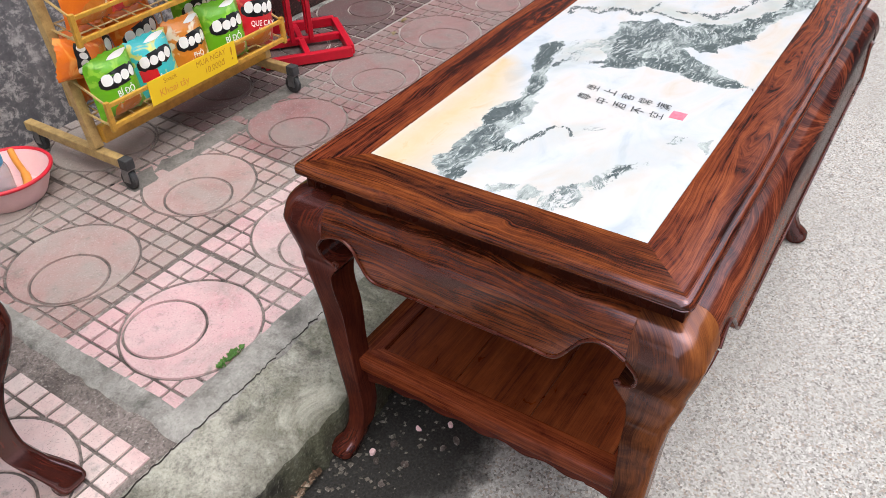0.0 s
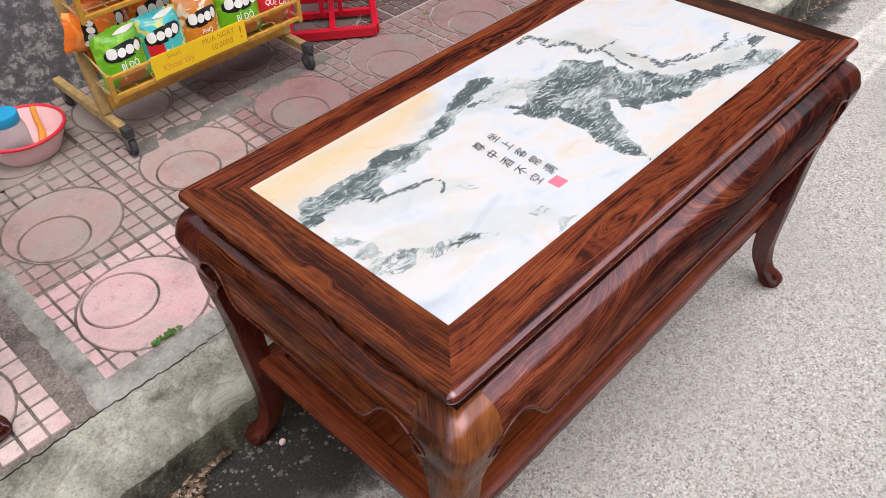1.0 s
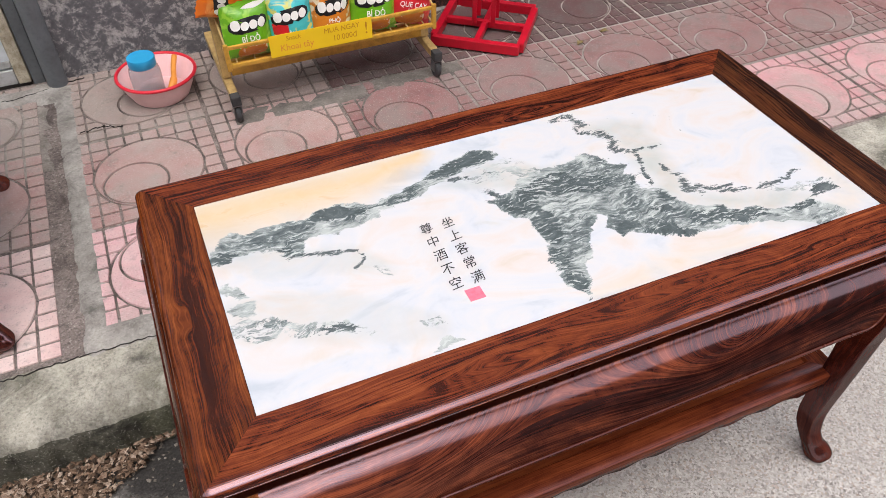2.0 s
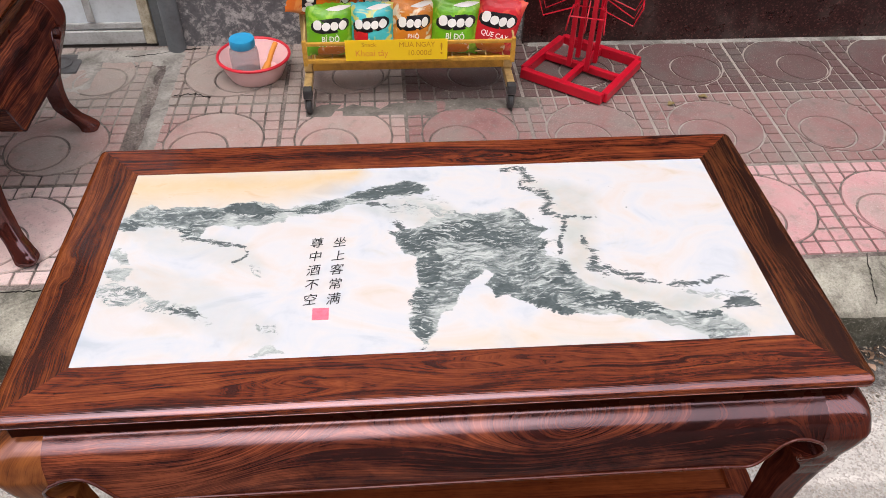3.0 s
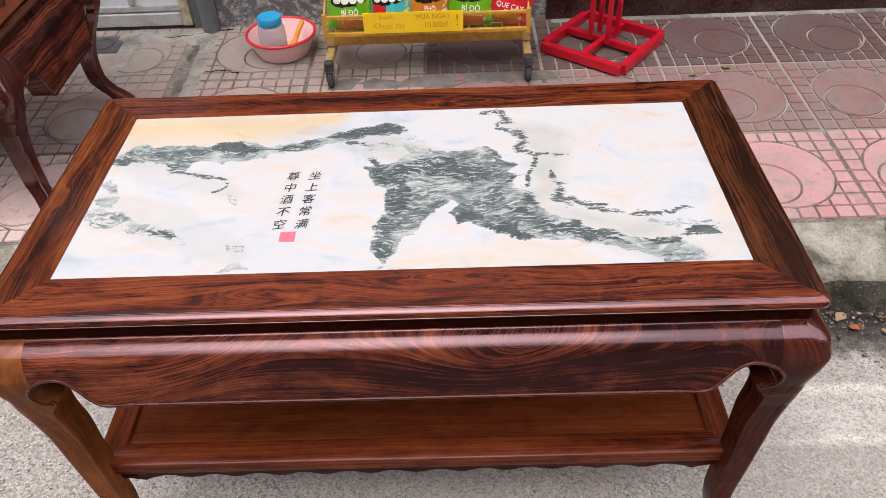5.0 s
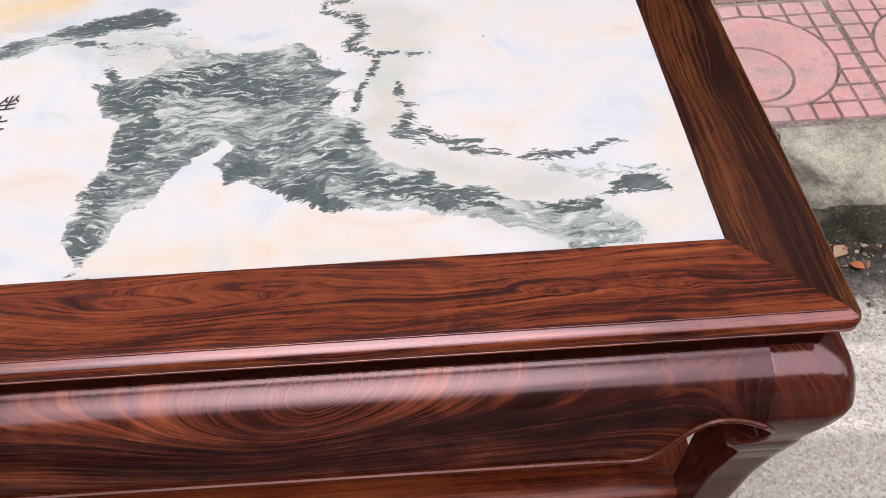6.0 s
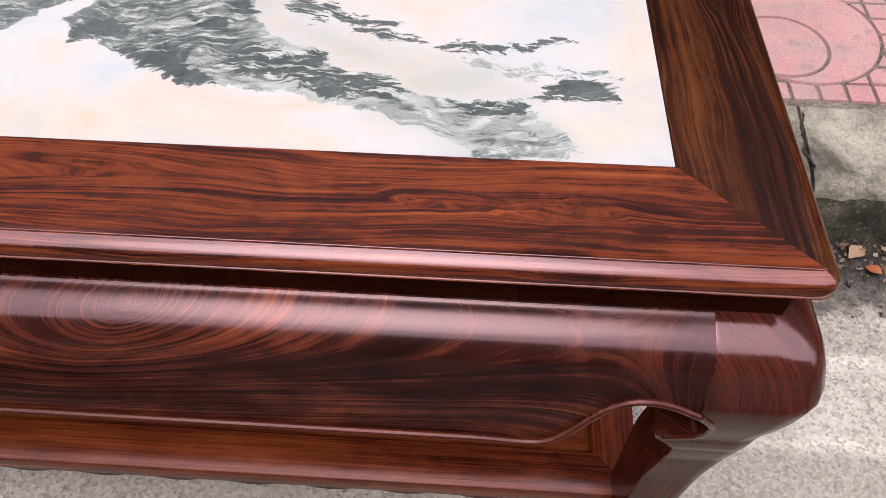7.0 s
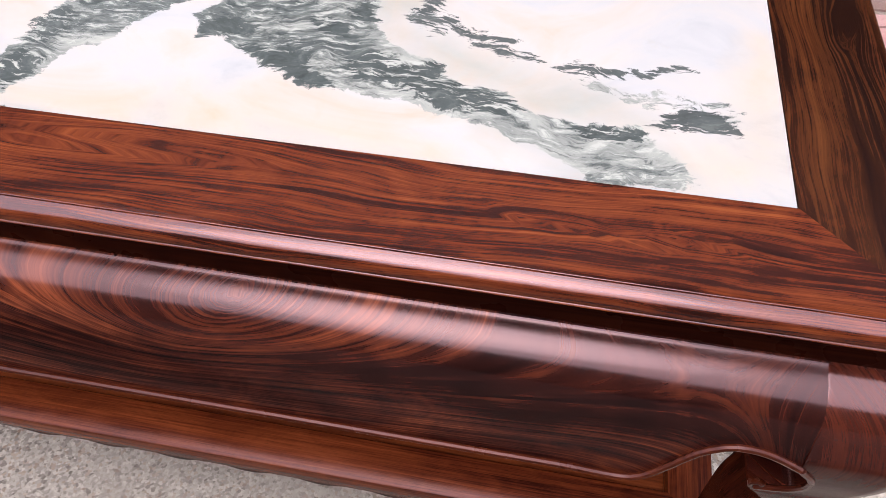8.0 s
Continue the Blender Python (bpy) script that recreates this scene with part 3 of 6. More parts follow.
def boxed(x0, x1, y0, y1, z0, z1, bevel=0.0, m=None, seg=2):
    return box(bmesh.new(), x0, x1, y0, y1, z0, z1, bevel, m, seg)


def loft(bm, rings, close=True, caps=True):
    vr = [[bm.verts.new(p) for p in r] for r in rings]
    n = len(vr[0])
    for a, b in zip(vr, vr[1:]):
        for i in range(n if close else n - 1):
            j = (i + 1) % n
            bm.faces.new((a[i], a[j], b[j], b[i]))
    if caps and close:
        bm.faces.new(vr[0][::-1])
        bm.faces.new(vr[-1])
    return bm


def tube(bm, pts, r, n=8, close=False):
    """A round bar along points; r is one radius or one for each point."""
    pts = [Vector(p) for p in pts]
    rs = r if isinstance(r, (list, tuple)) else [r] * len(pts)
    rings, up, last = [], Vector((0, 0, 1)), None
    count = len(pts)
    for i, p in enumerate(pts):
        a = pts[(i - 1) % count] if close else pts[max(i - 1, 0)]
        b = pts[(i + 1) % count] if close else pts[min(i + 1, count - 1)]
        d = (b - a).normalized()
        side = last - d * last.dot(d) if last is not None else d.cross(up)
        if side.length < 0.05:
            side = d.cross(Vector((0, 1, 0)))
        side.normalize()
        last = side
        top = side.cross(d).normalized()
        rings.append([p + rs[i] * (math.cos(t) * side + math.sin(t) * top) for t in [2 * math.pi * k / n for k in range(n)]])
    if close:
        rings.append(rings[0])
    return loft(bm, rings, True, not close)


def spin(bm, profile, n=40, centre=(0, 0, 0), caps=False):
    rings = [[(centre[0] + r * math.cos(2 * math.pi * k / n), centre[1] + r * math.sin(2 * math.pi * k / n), centre[2] + z) for k in range(n)] for r, z in profile]
    return loft(bm, rings, True, caps)


def curve_points(pts, steps=8):
    """A smooth line through points (Catmull-Rom)."""
    p = [Vector(a) for a in pts]
    p = [2 * p[0] - p[1]] + p + [2 * p[-1] - p[-2]]
    out = []
    for i in range(1, len(p) - 2):
        for s in range(steps):
            t = s / steps
            out.append(0.5 * (2 * p[i] + (p[i + 1] - p[i - 1]) * t + (2 * p[i - 1] - 5 * p[i] + 4 * p[i + 1] - p[i + 2]) * t * t
                              + (3 * p[i] - p[i - 1] - 3 * p[i + 1] + p[i + 2]) * t ** 3))
    return out + [p[-2]]


def smooth_table(rows, v):
    """Interpolates rows of (key, values...) smoothly at v; keys rise."""
    ks = [r[0] for r in rows]
    v = min(max(v, ks[0]), ks[-1])
    i = max(j for j in range(len(ks) - 1) if ks[j] <= v)
    t = (v - ks[i]) / (ks[i + 1] - ks[i])
    def g(j, c):
        return rows[min(max(j, 0), len(rows) - 1)][c]
    out = []
    for c in range(1, len(rows[0])):
        d0 = (g(i + 1, c) - g(i - 1, c)) * 0.5 if i > 0 else g(i + 1, c) - g(i, c)
        d1 = (g(i + 2, c) - g(i, c)) * 0.5 if i + 2 < len(rows) else g(i + 1, c) - g(i, c)
        out.append((2 * t ** 3 - 3 * t ** 2 + 1) * g(i, c) + (t ** 3 - 2 * t ** 2 + t) * d0 + (3 * t ** 2 - 2 * t ** 3) * g(i + 1, c) + (t ** 3 - t ** 2) * d1)
    return out


def flat_text(text, size, thin=0.0):
    """A mesh of flat centred lettering in the built-in font."""
    cu = bpy.data.curves.new("text", "FONT")
    cu.body, cu.size, cu.align_x, cu.align_y = text, size, "CENTER", "CENTER"
    cu.resolution_u, cu.offset = 3, thin * size
    tmp = new("text", cu)
    bpy.context.view_layer.update()
    me = bpy.data.meshes.new_from_object(tmp.evaluated_get(bpy.context.evaluated_depsgraph_get()))
    bpy.data.objects.remove(tmp)
    return me


def words(text, size, m, material, parent, name="lettering", squash=1.0, thin=0.0):
    """Flat lettering in the built-in font, centred, as a mesh; a barred D is a D with its bar laid over it."""
    me = flat_text(text.replace("Đ", "D"), size, thin)
    if "Đ" in text:
        xs = [v.co.x for v in me.vertices]
        head = flat_text(text[:text.index("Đ")] + "D", size, thin)
        hx_, dx_ = [v.co.x for v in head.vertices], [v.co.x for v in flat_text("D", size, thin).vertices]
        left = min(xs) + (max(hx_) - min(hx_)) - (max(dx_) - min(dx_))
        mid = sum(v.co.y for v in head.vertices) / len(head.vertices)
        bmw = bmesh.new()
        bmw.from_mesh(me)
        t = 0.0002
        q = [bmw.verts.new(p) for p in ((left - 0.09 * size, mid - 0.035 * size, t), (left + 0.26 * size, mid - 0.035 * size, t), (left + 0.26 * size, mid + 0.035 * size, t), (left - 0.09 * size, mid + 0.035 * size, t))]
        bmw.faces.new(q)
        bmw.to_mesh(me)
        bmw.free()
    me.transform(m @ Matrix.Diagonal((squash, 1, 1, 1)))
    me.materials.clear()
    me.materials.append(material)
    ob = new(name, me)
    ob.parent = parent
    return ob


# ---- setting: road, kerb, pavement, walls ----
PAVE = 0.16      # height of the pavement at its front edge
SLOPE = 0.022    # rise towards the wall


def pave_z(y):
    return PAVE + SLOPE * (y - 0.51)


bm = bmesh.new()
xs = [-60, -12, -4, -2, -1, 0, 1, 2, 4, 12, 60]
ys = [-60, -20, -6, -3, -1.5, -0.5, 0.1, 0.36]
grid = [[bm.verts.new((x, y, 0.0)) for x in xs] for y in ys]
for a, b in zip(grid, grid[1:]):
    for i in range(len(xs) - 1):
        bm.faces.new((a[i], a[i + 1], b[i + 1], b[i]))
tagged(part("road", bm, ROAD), "pale worn concrete road with a damp silted gutter, shade painted under the table", "road", kind="structure")

# kerb: worn concrete slabs with an uneven front edge
kerb = thing("kerb", "worn grey concrete kerb with moss on its face", "kerb", kind="structure")
JOINTS = [-14, -2.62, -1.215, 0.965, 2.2, 3.1, 14]
for a, b in zip(JOINTS, JOINTS[1:]):
    bm = bmesh.new()
    n = 3 if b - a > 5 else max(3, int((b - a) / 0.012))
    rings = []
    for i in range(n + 1):
        x = a + 0.003 + (b - a - 0.006) * i / n
        w = 0.0 if b - a > 5 else 0.008 * noise.noise((x * 9, 3, 0)) + 0.006 * noise.noise((x * 31, 7, 0)) + 0.004 * noise.noise((x * 83, 2, 0))
        u = 0.0 if b - a > 5 else 0.004 * noise.noise((x * 14, 1, 2))
        rings.append([(x, 0.506, -0.02), (x, 0.506, PAVE - 0.004 + u * 0.4), (x, 0.42, PAVE - 0.016 + u), (x, 0.365 + w, 0.134 + u), (x, 0.343 + w, 0.126 + u),
                      (x, 0.330 + w, 0.108), (x, 0.328 + w * 1.6, 0.06), (x, 0.322 + w * 2.2, -0.02)])
    loft(bm, rings)
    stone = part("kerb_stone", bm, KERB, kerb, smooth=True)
    # the lower front face takes a darker, mossier concrete
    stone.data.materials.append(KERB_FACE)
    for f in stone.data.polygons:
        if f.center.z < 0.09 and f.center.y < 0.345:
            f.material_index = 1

# pavement bed under the tiles
bm = bmesh.new()
loft(bm, [[(x, 0.506, -0.02), (x, 1.76, -0.02), (x, 1.76, pave_z(1.76) - 0.004), (x, 0.506, PAVE - 0.004)] for x in (-14, -2.9, 2.9, 14)])
pavement = tagged(part("pavement", bm, GROUT), "pavement of pink cement tiles patched with grey cement", "pavement", kind="structure")

# walls
wall = thing("wall_back", "stained grey plaster shop wall", "wall", kind="structure")
part("wall_panel", boxed(-0.80, 0.45, 1.73, 1.95, 0.1, 3.4), PLASTER, wall)
part("wall_panel", boxed(-14, -1.95, 1.73, 1.95, 0.1, 3.4), PLASTER, wall)
part("wall_panel", boxed(-1.95, -0.80, 1.73, 1.95, 2.35, 3.4), PLASTER, wall)
plinth = thing("granite_plinth", "dark red polished granite plinth with a pale stone ledge", "plinth", kind="structure")
part("riser", boxed(0.45, 14, 1.705, 1.95, 0.1, 0.372, 0.002), GRANITE, plinth)
part("ledge", boxed(0.45, 14, 1.685, 1.95, 0.374, 0.400, 0.008), LEDGE, plinth, "pale grey stone ledge")
part("upper_facing", boxed(0.45, 14, 1.735, 1.95, 0.402, 3.4), GRANITE, plinth)
# unseen wall, added to cut off low sky and shape the wood's highlights
tagged(part("unseen_wall_opposite", boxed(-40, 40, -9.3, -9.0, 0, 9.0), BLOCKER_DARK), "unseen dark wall added across the road to bound the sky", "wall", kind="structure")
# out of view above the shop: added to keep sky light off that side
tagged(part("unseen_wall_upper", boxed(-40, 40, 1.73, 2.2, 3.402, 9.0), BLOCKER), "unseen plain wall added over the shop to block the sky", "wall", kind="structure")


# ---- the tea table ----
HX, HY = 0.6185, 0.3155      # half size of the top
MX, MY = 0.530, 0.2255      # half size of the stone panel
TOP = 0.706


def set_grain(ob, across, along, seed, knots=(), tongues=(), swirl=None):
    """Stores the grain's course at each vertex. Knots: (along, across, size, stretch) turn the grain into rings that open out along it;
    tongues: (along, across, length) are pointed loops of flat-sawn figure."""
    a, l = np.array(across, float), np.array(along, float)
    a0 = a.copy()
    a = a + 0.004 * np.sin(l * 9 + seed) + 0.0025 * np.sin(l * 23 + 2 * seed + a0 * 40) + 0.0008 * np.sin(l * 71 + 5 * seed + a0 * 90)
    for kl, ka, size, stretch in knots:
        far = size * np.tanh((l - kl) / stretch / size)
        r = np.sqrt((a0 - ka) ** 2 + far ** 2 + (0.08 * size) ** 2) * (1 + 0.16 * np.sin(3 * np.arctan2(a0 - ka, far) + seed) + 0.03 * np.sin(7 * np.arctan2(a0 - ka, far) + 2 * seed))
        near = np.exp(-((l - kl) / (size * stretch * 1.15)) ** 4) * np.exp(-((a0 - ka) / (size * 1.6)) ** 4)
        a = a * (1 - near) + near * (ka + r)
    if swirl:
        # a crotch figure: fine rings about one knot, longer and flatter the further out they run
        kl, ka, size = swirl
        d = l - kl + 1.1 * (a0 - ka)
        far = d / (1.5 + np.abs(d) / size) * np.where(d < 0, 0.8, 1.0)
        turn = np.arctan2(a0 - ka, far)
        r = np.sqrt((a0 - ka) ** 2 + far ** 2 + 0.006 ** 2)
        r = r * (1 + 0.06 * np.sin(2 * turn + seed)) + 0.0015 * np.sin(21 * l + 50 * a0)
        near = 1 / (1 + np.exp((np.abs(d) - 0.42) / 0.03))
        a = a * (1 - near) + near * (ka + 0.031 + r)
    for kl, ka, length in tongues:
        v = np.sqrt((a0 - ka) ** 2 + 0.003 ** 2) + 0.10 * (l - kl)
        near = np.exp(-((l - kl + length * 0.45) / (length * 0.55)) ** 2) * np.exp(-((a0 - ka) / 0.026) ** 2)
        a = a * (1 - near) + near * (ka + v * 1.2)
    me = ob.data
    at = me.attributes.new("grain", "FLOAT_VECTOR", "POINT")
    at.data.foreach_set("vector", np.column_stack([a, l, np.full(len(a), float(seed))]).astype(np.float32).ravel())


def grain_along(ob, axis, seed):
    """Straight grain along one axis of a plain board."""
    co = np.array([v.co[:] for v in ob.data.vertices])
    set_grain(ob, co[:, 1 - axis] + 0.6 * co[:, 2], co[:, axis], seed)


def lip_profile(w, top, thick=0.0195):
    """The moulded edge of a top rail, from the panel out and back."""
    rows = [(0.0128, 0.0), (0.0121, -0.0003), (0.0115, 0.0), (0.0110, 0.0012), (0.0085, 0.0022), (0.0058, 0.0036), (0.0034, 0.0056), (0.0018, 0.0080), (0.0008, 0.0110), (0.0006, 0.0140),
            (0.0012, 0.0156), (0.0028, 0.0163), (0.0028, 0.0170), (0.0013, 0.0176), (0.0008, 0.0186), (0.0016, 0.0198), (0.0050, 0.0206), (0.0085, 0.0214), (0.0126, 0.024)]
    return [(w, top - thick), (w, top)] + [(d, top - z * thick / 0.024) for d, z in rows]


def top_frame(parent, hx, hy, wx, wy, top, mats, seed=0):
    """Four mitred top rails with corners rounded in plan."""
    R = 0.0155
    inner = [f / 12 for f in range(1, 12)]
    for sign in (-1, 1):
        for axis in (0, 1):
            w, w2, half, across = (wy, wx, hx, hy) if axis == 0 else (wx, wy, hy, hx)
            prof = lip_profile(w, top)
            stops = [(-1, a) for a in (45, 36, 27, 18, 9, 0)] + [(0, f / 60) for f in range(1, 60)] + [(1, a) for a in (0, 9, 18, 27, 36, 45)]
            full, grain_a, grain_l = [], [], []
            for s, a in stops:
                flat = []
                for d, z in prof:
                    if d > 0.0130:
                        u, inset = (s if s else 2 * a - 1) * (half - w2), d
                    elif s == 0:
                        u, inset = (2 * a - 1) * (half - R), d
                    else:
                        r2 = R - d
                        u = s * (half - R + r2 * math.sin(radians(a)))
                        inset = R - r2 * math.cos(radians(a))
                    flat.append((u, inset, z))
                (u0, i0, z0), (u1, i1, _) = flat[1], flat[2]
                flat[2:2] = [(u0 + (u1 - u0) * f, i0 + (i1 - i0) * f, z0) for f in inner]
                full.append([(u, sign * (across - i), z) if axis == 0 else (sign * (across - i), u, z) for u, i, z in flat])
                grain_a += [-i + (top - z) * 0.8 for u, i, z in flat]
                grain_l += [u for u, i, z in flat]
            rail = part("top_rail", loft(bmesh.new(), full), mats[2 if axis and sign > 0 else axis], parent, smooth=True)
            if axis == 0 and sign == -1 and not seed:
                set_grain(rail, grain_a, grain_l, 3, [(0.374, -0.047, 0.007, 3.2), (0.444, -0.041, 0.006, 3.4), (0.470, -0.048, 0.006, 3.0), (-0.21, -0.05, 0.008, 3.5)], [(0.19, -0.060, 0.22), (-0.12, -0.03, 0.2)])
            else:
                set_grain(rail, grain_a, grain_l, seed + 5 + 2 * axis + sign, [(0.1 * sign, -0.05, 0.012, 2.4)] if axis == 0 else [(-0.02, -0.03, 0.008, 3.0)], [(0.2, -0.06, 0.2)] if axis == 0 else [])


def apron_bottom(u, edge, low, high):
    """The lower edge of an apron at u metres from its middle; edge: where the leg begins."""
    rise = high - low
    e = edge - 0.008
    rows = [(0.0, low), (e - 0.135, low), (e - 0.105, low - 0.002), (e - 0.092, low - 0.001), (e - 0.081, low + 0.10 * rise), (e - 0.069, low + 0.40 * rise),
            (e - 0.055, low + 0.76 * rise), (e - 0.040, low + 0.96 * rise), (e - 0.026, high), (e - 0.010, high - 0.0035), (edge, high - 0.0125)]
    return smooth_table(rows, abs(u))[0]


def apron(parent, axis, sign, half, edge, z0, low, high, mat, name="apron", bead_mat=None, knots=(), seed=1, swirl=None):
    """A bulging apron between two legs, with its cusped lower edge and a bead along it. edge: half length."""
    n = 160
    rings, bead, grain_a, grain_l = [], [], [], []
    top = z0
    shape = [(0.0, -0.0100), (0.008, -0.0088), (0.02, -0.0055), (0.05, 0.0040), (0.10, 0.0125), (0.17, 0.0195), (0.26, 0.0240), (0.38, 0.0268), (0.55, 0.0295), (0.78, 0.0322), (1.0, 0.0342)]
    steps = [0.0, 0.004, 0.008, 0.014, 0.02, 0.035, 0.05, 0.075, 0.10, 0.135, 0.17, 0.215, 0.26, 0.32, 0.38] + [0.38 + 0.62 * f / 14 for f in range(1, 15)]
    for i in range(n + 1):
        u = -edge + 2 * edge * i / n
        b = apron_bottom(u, edge, low, high)
        reach = (top - b) / (top - low)
        ring = [(half + smooth_table(shape, f * reach)[0], top - f * (top - b)) for f in steps]
        grain_l += [u] * (len(ring) + 2)
        grain_a += [f * (top - b) + 0.25 * o for f, (o, z) in zip(steps, [(p[0] - half, p[1]) for p in ring])] + [top - b, 0.0]
        ring += [(half - 0.022, b), (half - 0.03, top)]
        rings.append([(u, sign * o, z) if axis == 0 else (sign * o, u, z) for o, z in ring])
        o = half + smooth_table(shape, min(1.0, (top - b) / (top - low)))[0] + 0.0012
        bead.append((u, sign * o, b + 0.0026) if axis == 0 else (sign * o, u, b + 0.0026))
    ap = part(name, loft(bmesh.new(), rings), mat, parent, smooth=True)
    set_grain(ap, grain_a, grain_l, seed, knots, swirl=swirl)
    part("bead", tube(bmesh.new(), bead, 0.0025, 8), bead_mat or mat, ap, smooth=True)
    return ap


def rounded_square(x0, x1, y0, y1, r, z, n=4, inner=0.0008):
    pts = []
    for cx, cy, a0 in ((x1 - r, y1 - r, 0), (x0 + r, y1 - r, 90), (x0 + r, y0 + r, 180), (x1 - r, y0 + r, 270)):
        rr = r if a0 == 0 else min(r, inner)
        cx, cy = (x1 - rr if a0 in (0, 270) else x0 + rr), (y1 - rr if a0 in (0, 90) else y0 + rr)
        for k in range(n + 1):
            a = radians(a0 + 90 * k / n)
            pts.append((cx + rr * math.cos(a), cy + rr * math.sin(a), z))
    full = []
    for i, (x, y, _) in enumerate(pts):
        full.append((x, y, z))
        if i % (n + 1) == n:
            x2, y2, _ = pts[(i + 1) % len(pts)]
            full += [(x + (x2 - x) * f, y + (y2 - y) * f, z) for f in (0.06, 0.5, 0.94)]
    return full


def leg(parent, sx, sy, hx, hy, rows, mat, cut=0.0):
    """A cabriole leg at a corner: rows of z, outward offset from the top's edge, width, corner radius."""
    rings = []
    z0, z1 = rows[0][0], rows[-1][0]
    n = 240
    for i in range(n + 1):
        z = z0 + (z1 - z0) * i / n
        o, w, r = smooth_table(rows, z)
        less = knee_cut(z, cut)
        rings.append([(sx * (hx + x - less * (x - o + w) / w), sy * (hy + y), zz) for x, y, zz in rounded_square(o - w, o, o - w, o, min(r, w * 0.48), z, inner=max(0.0008, 0.018 * min(1.0, (0.11 - z) / 0.06)))])
    lg = part("leg", loft(bmesh.new(), rings), mat, parent, smooth=True)
    set_grain(lg, [0.75 * sx * x - 0.65 * sy * y for ring in rings for x, y, z in ring], [z for ring in rings for x, y, z in ring], 30 + 3 * sx + sy)
    return lg


TABLE_SHANK = [(0.0, 0.010, 0.040, 0.018), (0.004, 0.015, 0.048, 0.020), (0.015, 0.020, 0.056, 0.022), (0.03, 0.015, 0.056, 0.020), (0.055, -0.003, 0.046, 0.016), (0.09, -0.015, 0.042, 0.012),
             (0.15, -0.0195, 0.044, 0.012), (0.25, -0.0145, 0.047, 0.012), (0.33, -0.0100, 0.050, 0.012), (0.41, -0.0050, 0.0545, 0.014), (0.47, 0.0028, 0.058, 0.018)]
TABLE_KNEE = [(0.505, 0.0105, 0.068, 0.022), (0.522, 0.0145, 0.0815, 0.024), (0.531, 0.0157, 0.0905, 0.025), (0.535, 0.0162, 0.0930, 0.025), (0.538, 0.0169, 0.0890, 0.025), (0.541, 0.0176, 0.0790, 0.026),
              (0.545, 0.0186, 0.0730, 0.026), (0.553, 0.0206, 0.0706, 0.027), (0.562, 0.0229, 0.0713, 0.028), (0.571, 0.0250, 0.0740, 0.029), (0.580, 0.0268, 0.0788, 0.029), (0.588, 0.0283, 0.0858, 0.03),
              (0.594, 0.0292, 0.0918, 0.03), (0.600, 0.0300, 0.0938, 0.03), (0.608, 0.0303, 0.0943, 0.03), (0.619, 0.0278, 0.0918, 0.03), (0.632, 0.0242, 0.0882, 0.03),
              (0.6415, 0.0195, 0.0835, 0.03), (0.649, 0.0125, 0.0765, 0.028), (0.6543, 0.004, 0.068, 0.024), (0.6572, -0.0055, 0.0585, 0.019), (0.6594, -0.01, 0.054, 0.016)]
TABLE_LEG = TABLE_SHANK + TABLE_KNEE
SIDE_CUT = 0.011      # the end aprons and knees stand this much less proud than the long ones


def knee_cut(z, cut):
    t = min(max((z - 0.46) / 0.10, 0.0), 1.0)
    return cut * t * t * (3 - 2 * t)


def leg_bead(parent, lg, sx, sy, hx, hy, rows, mat, cut=0.0):
    """The raised bead that follows the arch down each face of a leg and ends in a small curl."""
    for axis in (0, 1):
        pts = []
        for z in (0.596, 0.592, 0.588, 0.584, 0.580, 0.575, 0.570, 0.565, 0.560, 0.555, 0.550, 0.546, 0.543, 0.541, 0.539, 0.537):
            o, w, r = smooth_table(rows, z)
            pts.append((o - w + 0.0015, o + 0.0002, z))
        u, o, z = pts[-1]
        for du, dz in ((-0.003, 0.002), (-0.004, 0.006), (0.0, 0.0085), (0.004, 0.006), (0.002, 0.003)):
            pts.append((u + du, o, z + dz))
        place = [(sx * (hx + u), sy * (hy + o), z) if axis == 0 else (sx * (hx + o - knee_cut(z, cut)), sy * (hy + u), z) for u, o, z in pts]
        part("bead", tube(bmesh.new(), place, 0.0025, 8), mat, lg, smooth=True)


table = thing("tea_table", "polished dark rosewood tea table with a landscape marble top", "table", at=(0, 0.006, 0))
top_frame(table, HX, HY, HX - MX, HY - MY, TOP, [WOOD_RAIL, WOOD_END, WOOD_SIDE])
for sign in (-1, 1):
    part("waist", boxed(-HX + 0.0202, HX - 0.0202, sign * (HY - 0.0195) - 0.008, sign * (HY - 0.0195) + 0.008, 0.648, 0.6880, 0.002), WOOD_SHADED, table)
    part("waist", boxed(sign * (HX - 0.0275) - 0.0072, sign * (HX - 0.0275) + 0.0072, -HY + 0.0277, HY - 0.0277, 0.648, 0.6880, 0.002), WOOD_SHADED, table)
    flame = [] if sign < 0 else [(-0.2, 0.03, 0.02, 3.0)]
    apron(table, 0, sign, HY, HX - 0.064, 0.6596, 0.555, 0.609, WOOD_APRON, bead_mat=WOOD_BEAD, knots=flame, seed=4 + sign, swirl=(0.186, 0.004, 0.11) if sign < 0 else None)
    apron(table, 1, sign, HX - SIDE_CUT, HY - 0.064, 0.6596, 0.555, 0.609, WOOD_END, bead_mat=WOOD_BEAD, seed=8 + sign)
    for s2 in (-1, 1):
        lg = leg(table, sign, s2, HX, HY, TABLE_LEG, WOOD_PALE if sign < 0 and s2 < 0 else WOOD_LEG, cut=SIDE_CUT)
        leg_bead(table, lg, sign, s2, HX, HY, TABLE_LEG, WOOD_BEAD, SIDE_CUT)
